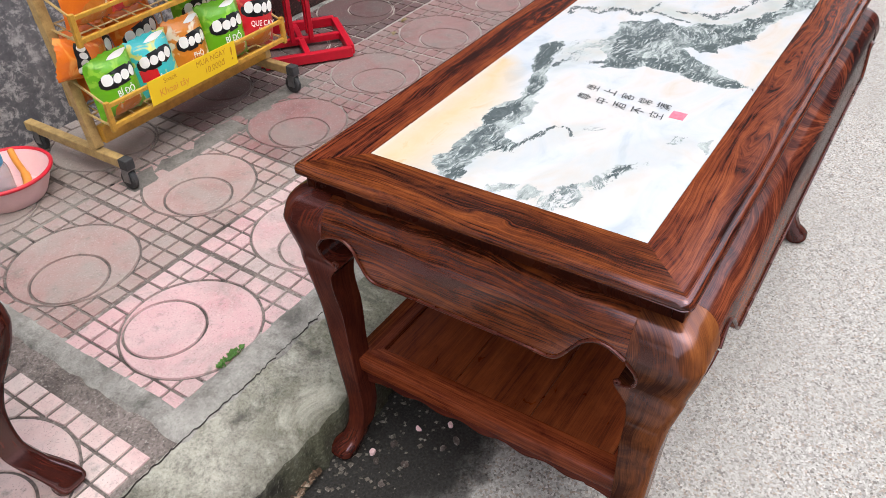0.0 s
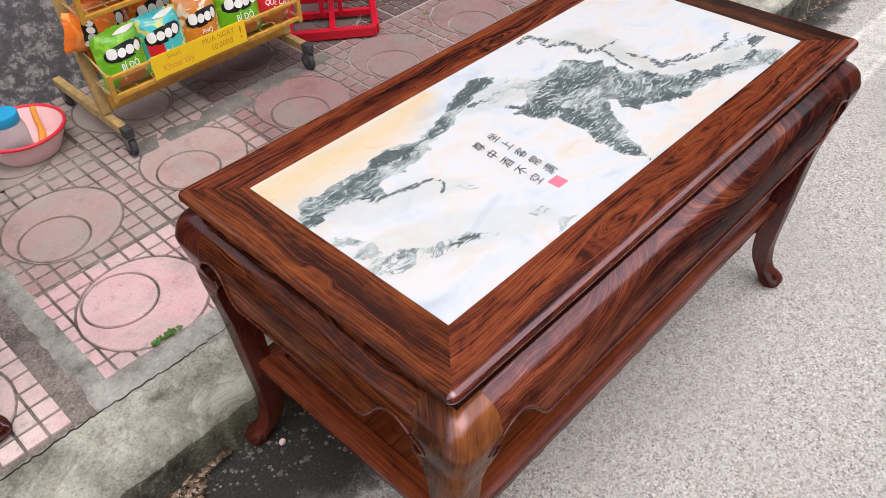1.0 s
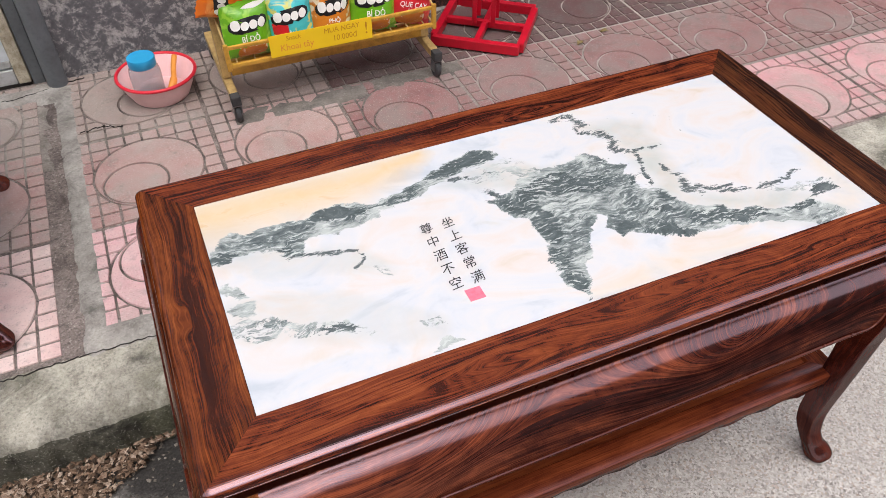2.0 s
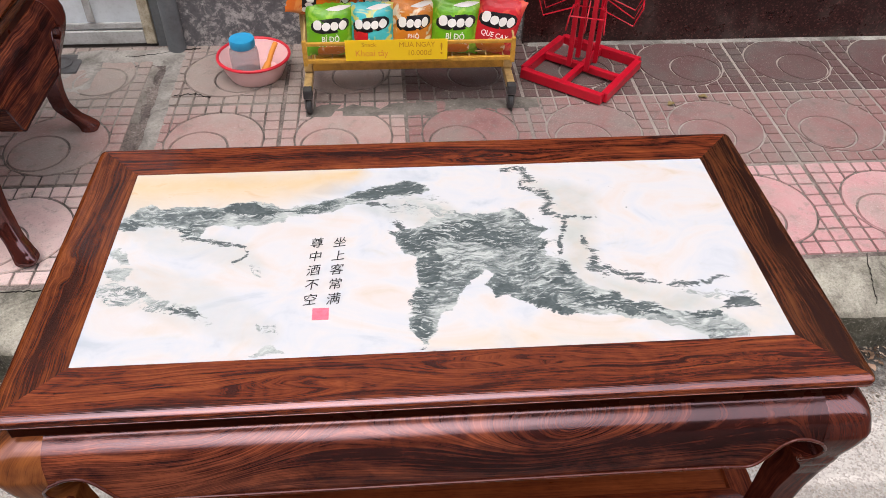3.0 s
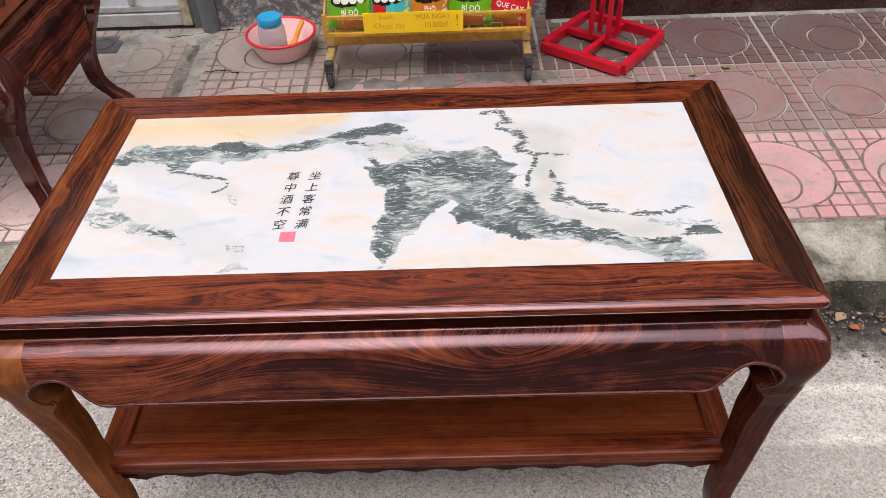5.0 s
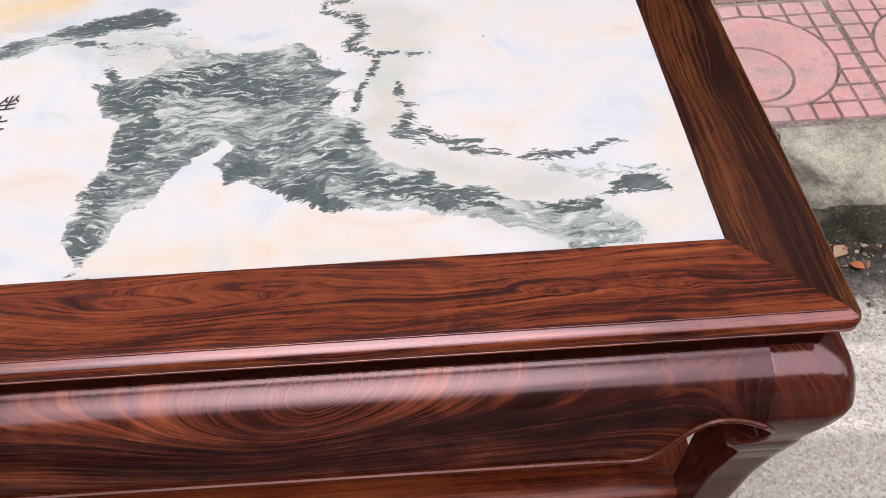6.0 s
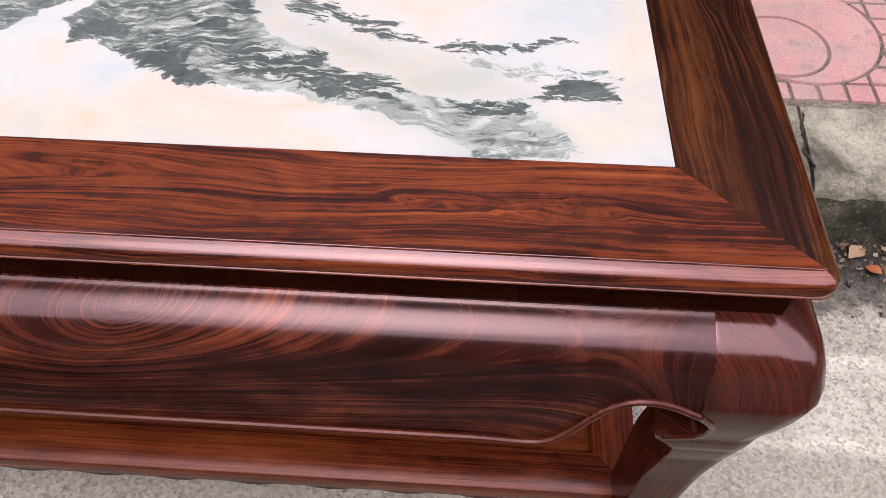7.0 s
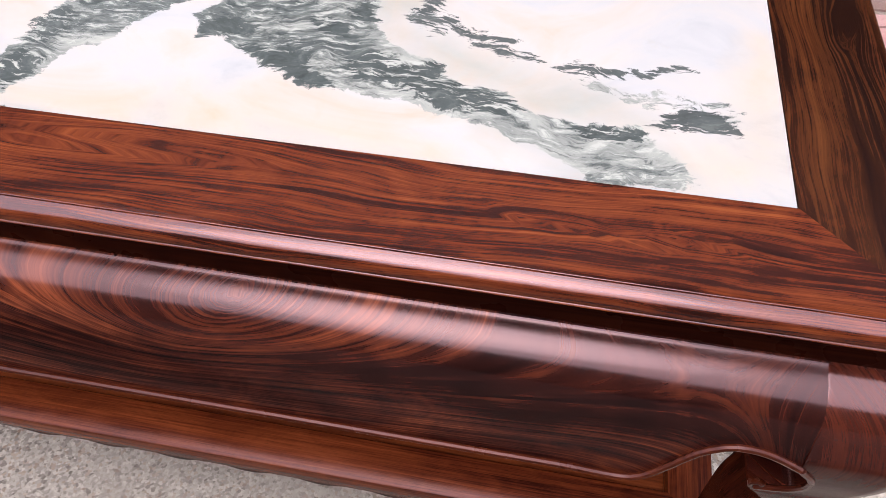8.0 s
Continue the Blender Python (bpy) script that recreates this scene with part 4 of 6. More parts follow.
part("sub_top", boxed(-HX + 0.04, HX - 0.04, -HY + 0.04, HY - 0.04, 0.672, 0.684), WOOD[0], table)

# lower shelf
SX, SY, SZ = 0.588, 0.278, 0.284
for sign in (-1, 1):
    for axis in (0, 1):
        rings = []
        for s in (-1, 1):
            ring = []
            for d, z in [(0.048, SZ - 0.03), (0.048, SZ - 0.003), (0.046, SZ), (0.0026, SZ), (0.0006, SZ - 0.0012), (0.0, SZ - 0.004), (0.002, SZ - 0.030), (0.004, SZ - 0.034)]:
                ring.append((s * (SX - d), sign * (SY - d), z) if axis == 0 else (sign * (SX - d), s * (SY - d), z))
            rings.append(ring)
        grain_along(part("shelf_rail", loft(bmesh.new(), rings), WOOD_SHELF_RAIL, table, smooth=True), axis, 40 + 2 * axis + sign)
        half, out = (SX - 0.028, SY - 0.014) if axis == 0 else (SY - 0.028, SX - 0.014)
        ring_rows = []
        for i in range(97):
            u = -half + 2 * half * i / 96
            b = SZ - 0.062 - 0.0045 * math.cos(u / 0.085 * 2 * math.pi) - (0.006 if abs(u) > half - 0.05 else 0)
            p4 = [(out - 0.009, b), (out + 0.001, b + 0.002), (out + 0.003, SZ - 0.034), (out - 0.009, SZ - 0.034)]
            ring_rows.append([(u, sign * o, z) if axis == 0 else (sign * o, u, z) for o, z in p4])
        grain_along(part("shelf_skirt", loft(bmesh.new(), ring_rows), WOOD_LEG, table, smooth=True), axis, 50 + 2 * axis + sign)
w3 = 2 * (SY - 0.0485) / 3
for i in range(3):
    y0 = -(SY - 0.0485) + i * w3
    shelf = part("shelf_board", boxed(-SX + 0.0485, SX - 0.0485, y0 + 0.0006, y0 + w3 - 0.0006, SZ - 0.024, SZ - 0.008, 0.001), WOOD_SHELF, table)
    grain_along(shelf, 0, 60 + i)

# marble panel with its natural figure of mountains
BODY, DENSE, VEIL, VEIN_LINES, FAINT_LINES, WARM_LINES, BLUSH_LINES = [], [], [], [], [], [], []


def stroke(lines, *points):
    """One vein of the slab's figure: places along it with the half width there."""
    lines.append(points)


def blot(lines, depth, *points):
    """One patch of the slab's figure by its outline; depth below 1 leaves it broken up."""
    lines.append((depth, points))


blot(BODY, 1.0, (-0.074, 0.037), (-0.047, 0.048), (-0.016, 0.052), (0.003, 0.073), (0.028, 0.08), (0.054, 0.082), (0.099, 0.082), (0.128, 0.089), (0.148, 0.093), (0.167, 0.075), (0.175, 0.051), (0.19, 0.043), (0.193, 0.031), (0.182, 0.018), (0.19, -0.004), (0.188, -0.033), (0.205, -0.04), (0.191, -0.073), (0.144, -0.078), (0.108, -0.075), (0.092, -0.065), (0.079, -0.06), (0.071, -0.073), (0.058, -0.084), (0.034, -0.097), (-0.023, -0.092), (-0.032, -0.054), (-0.026, -0.025), (-0.051, -0.004), (-0.061, 0.018))
blot(BODY, 1.0, (-0.027, -0.085), (0.058, -0.084), (0.041, -0.105), (0.028, -0.128), (0.02, -0.145), (0.003, -0.157), (-0.006, -0.177), (-0.014, -0.196), (-0.02, -0.21), (-0.03, -0.209), (-0.047, -0.178), (-0.044, -0.158), (-0.043, -0.139), (-0.037, -0.116))
blot(BODY, 1.0, (0.092, -0.065), (0.144, -0.073), (0.205, -0.04), (0.222, -0.056), (0.221, -0.081), (0.233, -0.096), (0.253, -0.112), (0.283, -0.118), (0.296, -0.135), (0.312, -0.143), (0.336, -0.149), (0.354, -0.161), (0.358, -0.171), (0.333, -0.184), (0.301, -0.176), (0.258, -0.169), (0.239, -0.171), (0.215, -0.16), (0.186, -0.161), (0.162, -0.154), (0.136, -0.138), (0.124, -0.123), (0.108, -0.114), (0.092, -0.12), (0.084, -0.102), (0.076, -0.094))
blot(BODY, 0.66, (0.33, -0.155), (0.354, -0.161), (0.377, -0.171), (0.406, -0.168), (0.432, -0.165), (0.437, -0.177), (0.445, -0.189), (0.46, -0.198), (0.467, -0.221), (0.443, -0.223), (0.398, -0.223), (0.377, -0.21), (0.355, -0.195), (0.333, -0.184))
blot(BODY, 0.485, (-0.021, 0.138), (0.014, 0.136), (0.055, 0.077), (0.082, 0.071), (0.133, 0.093), (0.155, 0.079), (0.126, 0.065), (0.07, 0.057), (0.015, 0.057), (0.003, 0.099), (-0.049, 0.115))
blot(BODY, 0.49, (0.378, -0.121), (0.412, -0.127), (0.442, -0.123), (0.47, -0.132), (0.498, -0.138), (0.504, -0.155), (0.482, -0.143), (0.452, -0.148), (0.42, -0.136), (0.391, -0.133))
blot(BODY, 0.4, (0.17, 0.075), (0.205, -0.035), (0.22, -0.003), (0.23, 0.041), (0.217, 0.08), (0.208, 0.091), (0.207, 0.043), (0.202, -0.01))
blot(BODY, 0.8, (-0.533, 0.077), (-0.523, 0.099), (-0.513, 0.124), (-0.487, 0.139), (-0.47, 0.126), (-0.426, 0.126), (-0.367, 0.124), (-0.346, 0.134), (-0.3, 0.136), (-0.262, 0.115), (-0.216, 0.119), (-0.171, 0.134), (-0.157, 0.13), (-0.168, 0.103), (-0.213, 0.093), (-0.245, 0.093), (-0.256, 0.079), (-0.323, 0.069), (-0.38, 0.073), (-0.386, 0.057), (-0.395, 0.038), (-0.418, 0.044), (-0.435, 0.067), (-0.46, 0.075), (-0.494, 0.075), (-0.52, 0.067))
blot(BODY, 1.0, (-0.171, 0.134), (-0.127, 0.157), (-0.081, 0.172), (-0.034, 0.181), (-0.007, 0.172), (0.005, 0.153), (-0.032, 0.142), (-0.067, 0.138), (-0.101, 0.125), (-0.147, 0.117), (-0.168, 0.105))
blot(BODY, 0.62, (-0.529, 0.017), (-0.517, 0.027), (-0.5, 0.008), (-0.49, -0.016), (-0.502, -0.016), (-0.517, 0.003))
blot(BODY, 0.62, (-0.533, -0.03), (-0.504, -0.026), (-0.48, -0.03), (-0.49, -0.051), (-0.506, -0.058), (-0.525, -0.046))
blot(BODY, 0.5, (-0.531, -0.068), (-0.512, -0.055), (-0.469, -0.067), (-0.447, -0.093), (-0.403, -0.11), (-0.371, -0.116), (-0.341, -0.151), (-0.351, -0.16), (-0.388, -0.131), (-0.431, -0.123), (-0.464, -0.113), (-0.515, -0.099))
blot(BODY, 0.49, (-0.274, -0.157), (-0.251, -0.16), (-0.242, -0.178), (-0.263, -0.181))
blot(BODY, 0.58, (-0.277, -0.218), (-0.26, -0.202), (-0.244, -0.203), (-0.23, -0.218))
blot(BODY, 0.47, (-0.304, -0.032), (-0.284, -0.035), (-0.279, -0.056), (-0.297, -0.046))
blot(BODY, 0.43, (-0.113, 0.134), (-0.032, 0.134), (0.014, 0.109), (0.003, 0.079), (-0.077, 0.099))
blot(DENSE, 0.61, (-0.059, 0.029), (-0.033, 0.036), (-0.006, 0.044), (0.025, 0.063), (0.059, 0.07), (0.092, 0.063), (0.1, 0.036), (0.128, 0.032), (0.147, 0.019), (0.142, -0.001), (0.116, -0.011), (0.087, 0.001), (0.058, 0.007), (0.033, 0.021), (0.006, 0.015), (0.001, -0.013), (-0.026, -0.015), (-0.051, 0.002))
blot(DENSE, 0.61, (-0.026, -0.025), (0.008, -0.019), (0.013, -0.058), (0.001, -0.085), (-0.021, -0.088), (-0.031, -0.058))
blot(DENSE, 0.61, (-0.042, -0.177), (-0.035, -0.159), (-0.014, -0.164), (-0.015, -0.191), (-0.023, -0.206), (-0.034, -0.199))
blot(DENSE, 0.52, (-0.045, -0.122), (-0.026, -0.099), (-0.01, -0.125), (-0.023, -0.147), (-0.04, -0.149))
blot(DENSE, 1, (0.127, -0.123), (0.149, -0.128), (0.179, -0.122), (0.187, -0.14), (0.214, -0.152), (0.215, -0.159), (0.186, -0.16), (0.162, -0.153), (0.136, -0.137))
blot(DENSE, 0.9, (0.085, -0.098), (0.11, -0.092), (0.137, -0.098), (0.132, -0.108), (0.108, -0.111), (0.093, -0.118))
blot(DENSE, 0.61, (0.168, -0.084), (0.191, -0.077), (0.208, -0.086), (0.214, -0.106), (0.191, -0.104))
blot(DENSE, 0.61, (0.213, -0.111), (0.243, -0.121), (0.286, -0.12), (0.294, -0.135), (0.273, -0.144), (0.258, -0.148), (0.263, -0.159), (0.234, -0.147), (0.212, -0.133))
blot(DENSE, 0.61, (0.258, -0.146), (0.292, -0.139), (0.326, -0.148), (0.351, -0.16), (0.334, -0.166), (0.31, -0.17), (0.273, -0.164))
blot(DENSE, 0.72, (0.379, -0.172), (0.41, -0.169), (0.435, -0.169), (0.438, -0.181), (0.404, -0.182))
blot(DENSE, 1, (0.207, -0.046), (0.217, -0.056), (0.213, -0.066), (0.223, -0.072), (0.206, -0.075), (0.199, -0.065))
blot(DENSE, 1, (0.175, 0.044), (0.187, 0.044), (0.195, 0.035), (0.185, 0.028))
blot(DENSE, 0.9, (0.181, 0.001), (0.19, -0.002), (0.188, -0.014), (0.179, -0.017))
blot(DENSE, 0.8, (-0.068, 0.073), (-0.052, 0.07), (-0.046, 0.042), (-0.056, 0.046))
blot(DENSE, 0.61, (-0.074, 0.042), (-0.055, 0.04), (-0.058, 0.027))
blot(DENSE, 0.9, (-0.112, 0.124), (-0.073, 0.118), (-0.074, 0.109), (-0.104, 0.113))
blot(DENSE, 0.7, (-0.034, -0.223), (-0.029, -0.214), (-0.022, -0.215), (-0.023, -0.221), (-0.009, -0.224))
blot(DENSE, 0.78, (0.437, -0.161), (0.453, -0.148), (0.464, -0.142), (0.483, -0.14), (0.497, -0.148), (0.5, -0.162), (0.485, -0.164), (0.478, -0.167), (0.464, -0.161), (0.45, -0.164))
blot(DENSE, 0.85, (-0.363, 0.124), (-0.34, 0.132), (-0.304, 0.134), (-0.278, 0.115), (-0.258, 0.103), (-0.292, 0.091), (-0.34, 0.103), (-0.356, 0.111))
blot(DENSE, 0.61, (-0.526, 0.087), (-0.506, 0.097), (-0.488, 0.079), (-0.509, 0.067))
blot(DENSE, 0.74, (-0.148, 0.138), (-0.115, 0.157), (-0.08, 0.17), (-0.038, 0.179), (-0.003, 0.168), (-0.012, 0.148), (-0.044, 0.144), (-0.102, 0.132))
blot(DENSE, 0.61, (-0.43, 0.065), (-0.407, 0.069), (-0.397, 0.048), (-0.412, 0.038))
blot(DENSE, 0.75, (-0.408, -0.115), (-0.38, -0.118), (-0.362, -0.126), (-0.372, -0.135), (-0.395, -0.128))
blot(DENSE, 0.56, (-0.255, 0.109), (-0.215, 0.113), (-0.171, 0.13), (-0.169, 0.109), (-0.213, 0.097))
stroke(VEIN_LINES, (0.143, 0.209, 0.0052), (0.163, 0.209, 0.0078), (0.178, 0.202, 0.0078), (0.188, 0.178, 0.0065), (0.171, 0.165, 0.0039), (0.17, 0.15, 0.0039), (0.194, 0.146, 0.0052), (0.208, 0.133, 0.0091), (0.215, 0.109, 0.0091), (0.201, 0.089, 0.0052), (0.207, 0.077, 0.0039), (0.222, 0.067, 0.0039), (0.23, 0.057, 0.0026), (0.225, 0.027, 0.0026), (0.215, 0.001, 0.0019), (0.21, -0.028, 0.0019))
stroke(VEIN_LINES, (0.179, 0.18, 0.0039), (0.2, 0.176, 0.0026))
stroke(VEIN_LINES, (0.258, 0.012, 0.0026), (0.259, -0.003, 0.0039))
stroke(VEIN_LINES, (0.261, -0.013, 0.0052), (0.266, -0.022, 0.0039))
stroke(VEIN_LINES, (0.264, -0.038, 0.0065), (0.259, -0.059, 0.0078), (0.27, -0.071, 0.0091), (0.285, -0.067, 0.0052))
stroke(VEIN_LINES, (0.265, -0.066, 0.0065), (0.289, -0.074, 0.0052), (0.314, -0.082, 0.0032), (0.338, -0.082, 0.0013))
stroke(VEIN_LINES, (0.304, -0.092, 0.0019), (0.322, -0.092, 0.0052), (0.339, -0.1, 0.0039), (0.361, -0.104, 0.0013))
stroke(VEIN_LINES, (0.368, -0.11, 0.0019), (0.389, -0.112, 0.0052), (0.405, -0.113, 0.0039), (0.42, -0.108, 0.0026), (0.436, -0.102, 0.0021), (0.466, -0.095, 0.0013))
stroke(VEIN_LINES, (0.418, -0.108, 0.0013), (0.444, -0.1, 0.0026), (0.453, -0.097, 0.0013))
stroke(VEIN_LINES, (0.267, 0.059, 0.0039), (0.284, 0.065, 0.0019))
stroke(VEIN_LINES, (0.237, 0.063, 0.0026), (0.251, 0.069, 0.0013))
stroke(VEIN_LINES, (-0.399, 0.046, 0.0026), (-0.365, 0.029, 0.0031), (-0.341, 0.027, 0.0021), (-0.311, 0.017, 0.0016))
stroke(VEIN_LINES, (-0.311, 0.016, 0.0018), (-0.307, 0.001, 0.0016), (-0.324, -0.021, 0.0016))
stroke(FAINT_LINES, (0.191, 0.18, 0.0039), (0.306, 0.167, 0.0026), (0.357, 0.133, 0.0039), (0.348, 0.078, 0.0039), (0.341, 0.021, 0.0026))
blot(VEIL, 0.8, (0.184, 0.172), (0.247, 0.154), (0.297, 0.133), (0.269, 0.012), (0.255, -0.076), (0.309, -0.109), (0.414, -0.137), (0.439, -0.164), (0.359, -0.166), (0.278, -0.118), (0.22, -0.092), (0.209, -0.05), (0.228, -0.024), (0.218, 0.027), (0.229, 0.069), (0.215, 0.109))
blot(VEIL, 0.5, (-0.515, 0.069), (-0.435, 0.065), (-0.384, 0.038), (-0.314, 0.019), (-0.281, -0.042), (-0.306, -0.025), (-0.376, 0.003), (-0.446, 0.021))
blot(VEIL, 0.42, (-0.521, -0.025), (-0.43, -0.042), (-0.359, -0.077), (-0.249, -0.172), (-0.255, -0.195), (-0.352, -0.157), (-0.455, -0.11), (-0.511, -0.094))
blot(VEIL, 0.6, (-0.123, 0.109), (-0.032, 0.138), (0.059, 0.079), (0.126, 0.069), (0.004, 0.05), (-0.076, 0.089))
blot(VEIL, 0.7, (0.328, -0.183), (0.404, -0.18), (0.449, -0.193), (0.466, -0.221), (0.398, -0.223), (0.368, -0.205))
stroke(WARM_LINES, (-0.530, 0.185, 0.055), (-0.403, 0.190, 0.055), (-0.294, 0.180, 0.040), (-0.200, 0.195, 0.035), (-0.130, 0.210, 0.016))

stroke(BLUSH_LINES, (-0.02, -0.215, 0.012), (0.15, -0.205, 0.025), (0.30, -0.218, 0.012))
stroke(BLUSH_LINES, (0.47, -0.20, 0.015), (0.512, -0.18, 0.025), (0.52, -0.05, 0.012))


def stroke_field(px, py, strokes, soft):
    """How deep a point lies in a set of strokes of varying half width: 1 inside, falling to 0 outside."""
    best = np.zeros_like(px)
    for pts in strokes:
        for (x0, y0, w0), (x1, y1, w1) in zip(pts, pts[1:]):
            dx, dy = x1 - x0, y1 - y0
            t = np.clip(((px - x0) * dx + (py - y0) * dy) / (dx * dx + dy * dy), 0, 1)
            d = np.hypot(px - x0 - t * dx, py - y0 - t * dy)
            w = w0 + t * (w1 - w0)
            best = np.maximum(best, np.clip(1 - (d - w * (1 - soft)) / (2 * soft * w + 0.002), 0, 1))
    return best


def blot_field(px, py, blots, reach=0.016):
    """Signed depth in a set of outlined patches: 0.5 on the outline, rising to each patch's depth inside."""
    best = np.zeros_like(px)
    for depth, pts in blots:
        ends = list(zip(pts, pts[1:] + pts[:1]))
        near = np.full_like(px, 9.0)
        inside = np.zeros(len(px), bool)
        for (x0, y0), (x1, y1) in ends:
            dx, dy = x1 - x0, y1 - y0
            t = np.clip(((px - x0) * dx + (py - y0) * dy) / (dx * dx + dy * dy + 1e-12), 0, 1)
            near = np.minimum(near, np.hypot(px - x0 - t * dx, py - y0 - t * dy))
            if dy:
                inside ^= ((y0 > py) != (y1 > py)) & (px < x0 + dx * (py - y0) / dy)
        best = np.maximum(best, np.clip(0.5 + 0.5 * np.where(inside, near, -near) / reach, 0, depth))
    return best


def wobble(px, py, f, seed):
    """Cheap smooth noise out of summed waves."""
    rng = np.random.RandomState(seed)
    out = np.zeros_like(px)
    for i in range(14):
        a, k = rng.uniform(0, 2 * math.pi), f * rng.uniform(0.6, 2.6)
        out += np.sin((px * math.cos(a) + py * math.sin(a)) * k + rng.uniform(0, 6.28)) / (k / f)
    return out / 3.0


def stone_panel(parent):
    nx, ny = 600, 256
    gx, gy = np.meshgrid(np.linspace(-MX + 0.0008, MX - 0.0008, nx), np.linspace(-MY + 0.0008, MY - 0.0008, ny))
    px, py = gx.ravel(), gy.ravel()
    qx = px + 0.0030 * wobble(px, py, 90, 1) + 0.0014 * wobble(px, py, 300, 3)
    qy = py + 0.0024 * wobble(px, py, 90, 2) + 0.0012 * wobble(px, py, 300, 4)
    ink = np.maximum(blot_field(qx, qy, DENSE, 0.012), 0.62 * stroke_field(qx, qy, [[(x, y, w * 1.7 + 0.0012) for x, y, w in line] for line in VEIN_LINES], 0.9))
    brush = np.maximum(blot_field(qx, qy, BODY), stroke_field(qx, qy, FAINT_LINES, 0.9) * 0.44)
    haze = blot_field(qx, qy, VEIL, 0.03)
    warm = np.maximum(stroke_field(qx, qy, WARM_LINES, 0.9), 0.3 * stroke_field(qx, qy, BLUSH_LINES, 0.9))
    top = len(px)
    verts = np.column_stack([px, py, np.full(top, TOP - 0.0006)]).tolist()
    faces = [(j * nx + i, j * nx + i + 1, (j + 1) * nx + i + 1, (j + 1) * nx + i) for j in range(ny - 1) for i in range(nx - 1)]
    me = bpy.data.meshes.new("stone_panel")
    me.from_pydata(verts, [], faces)
    col = me.color_attributes.new("figure", "FLOAT_COLOR", "POINT")
    col.data.foreach_set("color", np.column_stack([ink, brush, haze, warm]).astype(np.float32).ravel())
    me.materials.append(STONE)
    bm = bmesh.new()
    bm.from_mesh(me)
    rim = [e for e in bm.edges if e.is_boundary]
    got = bmesh.ops.extrude_edge_only(bm, edges=rim)
    low = [v for v in got["geom"] if isinstance(v, bmesh.types.BMVert)]
    bmesh.ops.translate(bm, vec=(0, 0, -0.016), verts=low)
    bm.to_mesh(me)
    bm.free()
    ob = new("stone_panel", me)
    ob.parent = parent
    ob["label"] = "white marble panel figured like ink mountains"
    return ob


panel = stone_panel(table)
for text, x0, x1 in (("坐上客常满", -0.155, -0.162), ("尊中酒不空", -0.193, -0.198)):
    for i, ch in enumerate(text):
        f = i / 4
        m = Matrix.Translation((x0 + (x1 - x0) * f, 0.018 - 0.131 * f, TOP + 0.0002)) @ Matrix(((1, 0.10, 0, 0), (0.12, 1, 0, 0), (0, 0, 1, 0), (0, 0, 0, 1)))
        words(ch, 0.0265, m, INK, panel, "character", 0.86, 0.0)
bm = bmesh.new()
box(bm, -0.193, -0.168, -0.154, -0.130, TOP - 0.0004, TOP + 0.0002)
part("seal_stamp", bm, SEAL, panel, "pink-red square seal stamp")

# ---- armchair beside the table ----
CZ = 0.168
CHAIR_LEG = [(0.0, 0.016, 0.048, 0.018), (0.014, 0.024, 0.056, 0.020), (0.035, 0.014, 0.052, 0.018), (0.07, -0.008, 0.044, 0.014), (0.12, -0.026, 0.042, 0.012), (0.20, -0.026, 0.046, 0.012),
             (0.27, -0.010, 0.052, 0.014), (0.315, 0.008, 0.062, 0.020), (0.340, 0.0185, 0.072, 0.025), (0.352, 0.0230, 0.072, 0.027), (0.370, 0.0275, 0.077, 0.029),
             (0.384, 0.0300, 0.0860, 0.030), (0.392, 0.0302, 0.1022, 0.030), (0.412, 0.0290, 0.1010, 0.030),
             (0.431, 0.0245, 0.0965, 0.030), (0.444, 0.0195, 0.0915, 0.030), (0.4538, 0.0125, 0.0845, 0.028), (0.461, 0.004, 0.076, 0.024), (0.4646, -0.0055, 0.0665, 0.019), (0.467, -0.0100, 0.062, 0.016)]
AX, AY = 0.36, 0.315
chair = thing("armchair", "dark rosewood armchair with cabriole legs and scrolled arms", "chair", at=(-1.372, 0.905, CZ))
top_frame(chair, AX, AY, 0.07, 0.07, 0.505, [WOOD_SIDE, WOOD_SIDE, WOOD_SIDE], 20)
part("seat", boxed(-AX + 0.0705, AX - 0.0705, -AY + 0.0705, AY - 0.0705, 0.484, 0.503, 0.001), WOOD_SEAT, chair)
for sign in (-1, 1):
    part("waist", boxed(-AX + 0.0082, AX - 0.0082, sign * (AY - 0.016) - 0.008, sign * (AY - 0.016) + 0.008, 0.460, 0.4815, 0.002), WOOD_SHADED, chair)
    part("waist", boxed(sign * (AX - 0.016) - 0.0078, sign * (AX - 0.016) + 0.0078, -AY + 0.0245, AY - 0.0245, 0.460, 0.4815, 0.002), WOOD_SHADED, chair)
    apron(chair, 0, sign, AY, AX - 0.072, 0.467, 0.345, 0.392, WOOD_APRON, seed=12 + sign)
    apron(chair, 1, sign, AX, AY - 0.072, 0.467, 0.295, 0.392, WOOD_APRON, seed=15 + sign)
    for s2 in (-1, 1):
        leg(chair, sign, s2, AX, AY, CHAIR_LEG, WOOD_LEG)
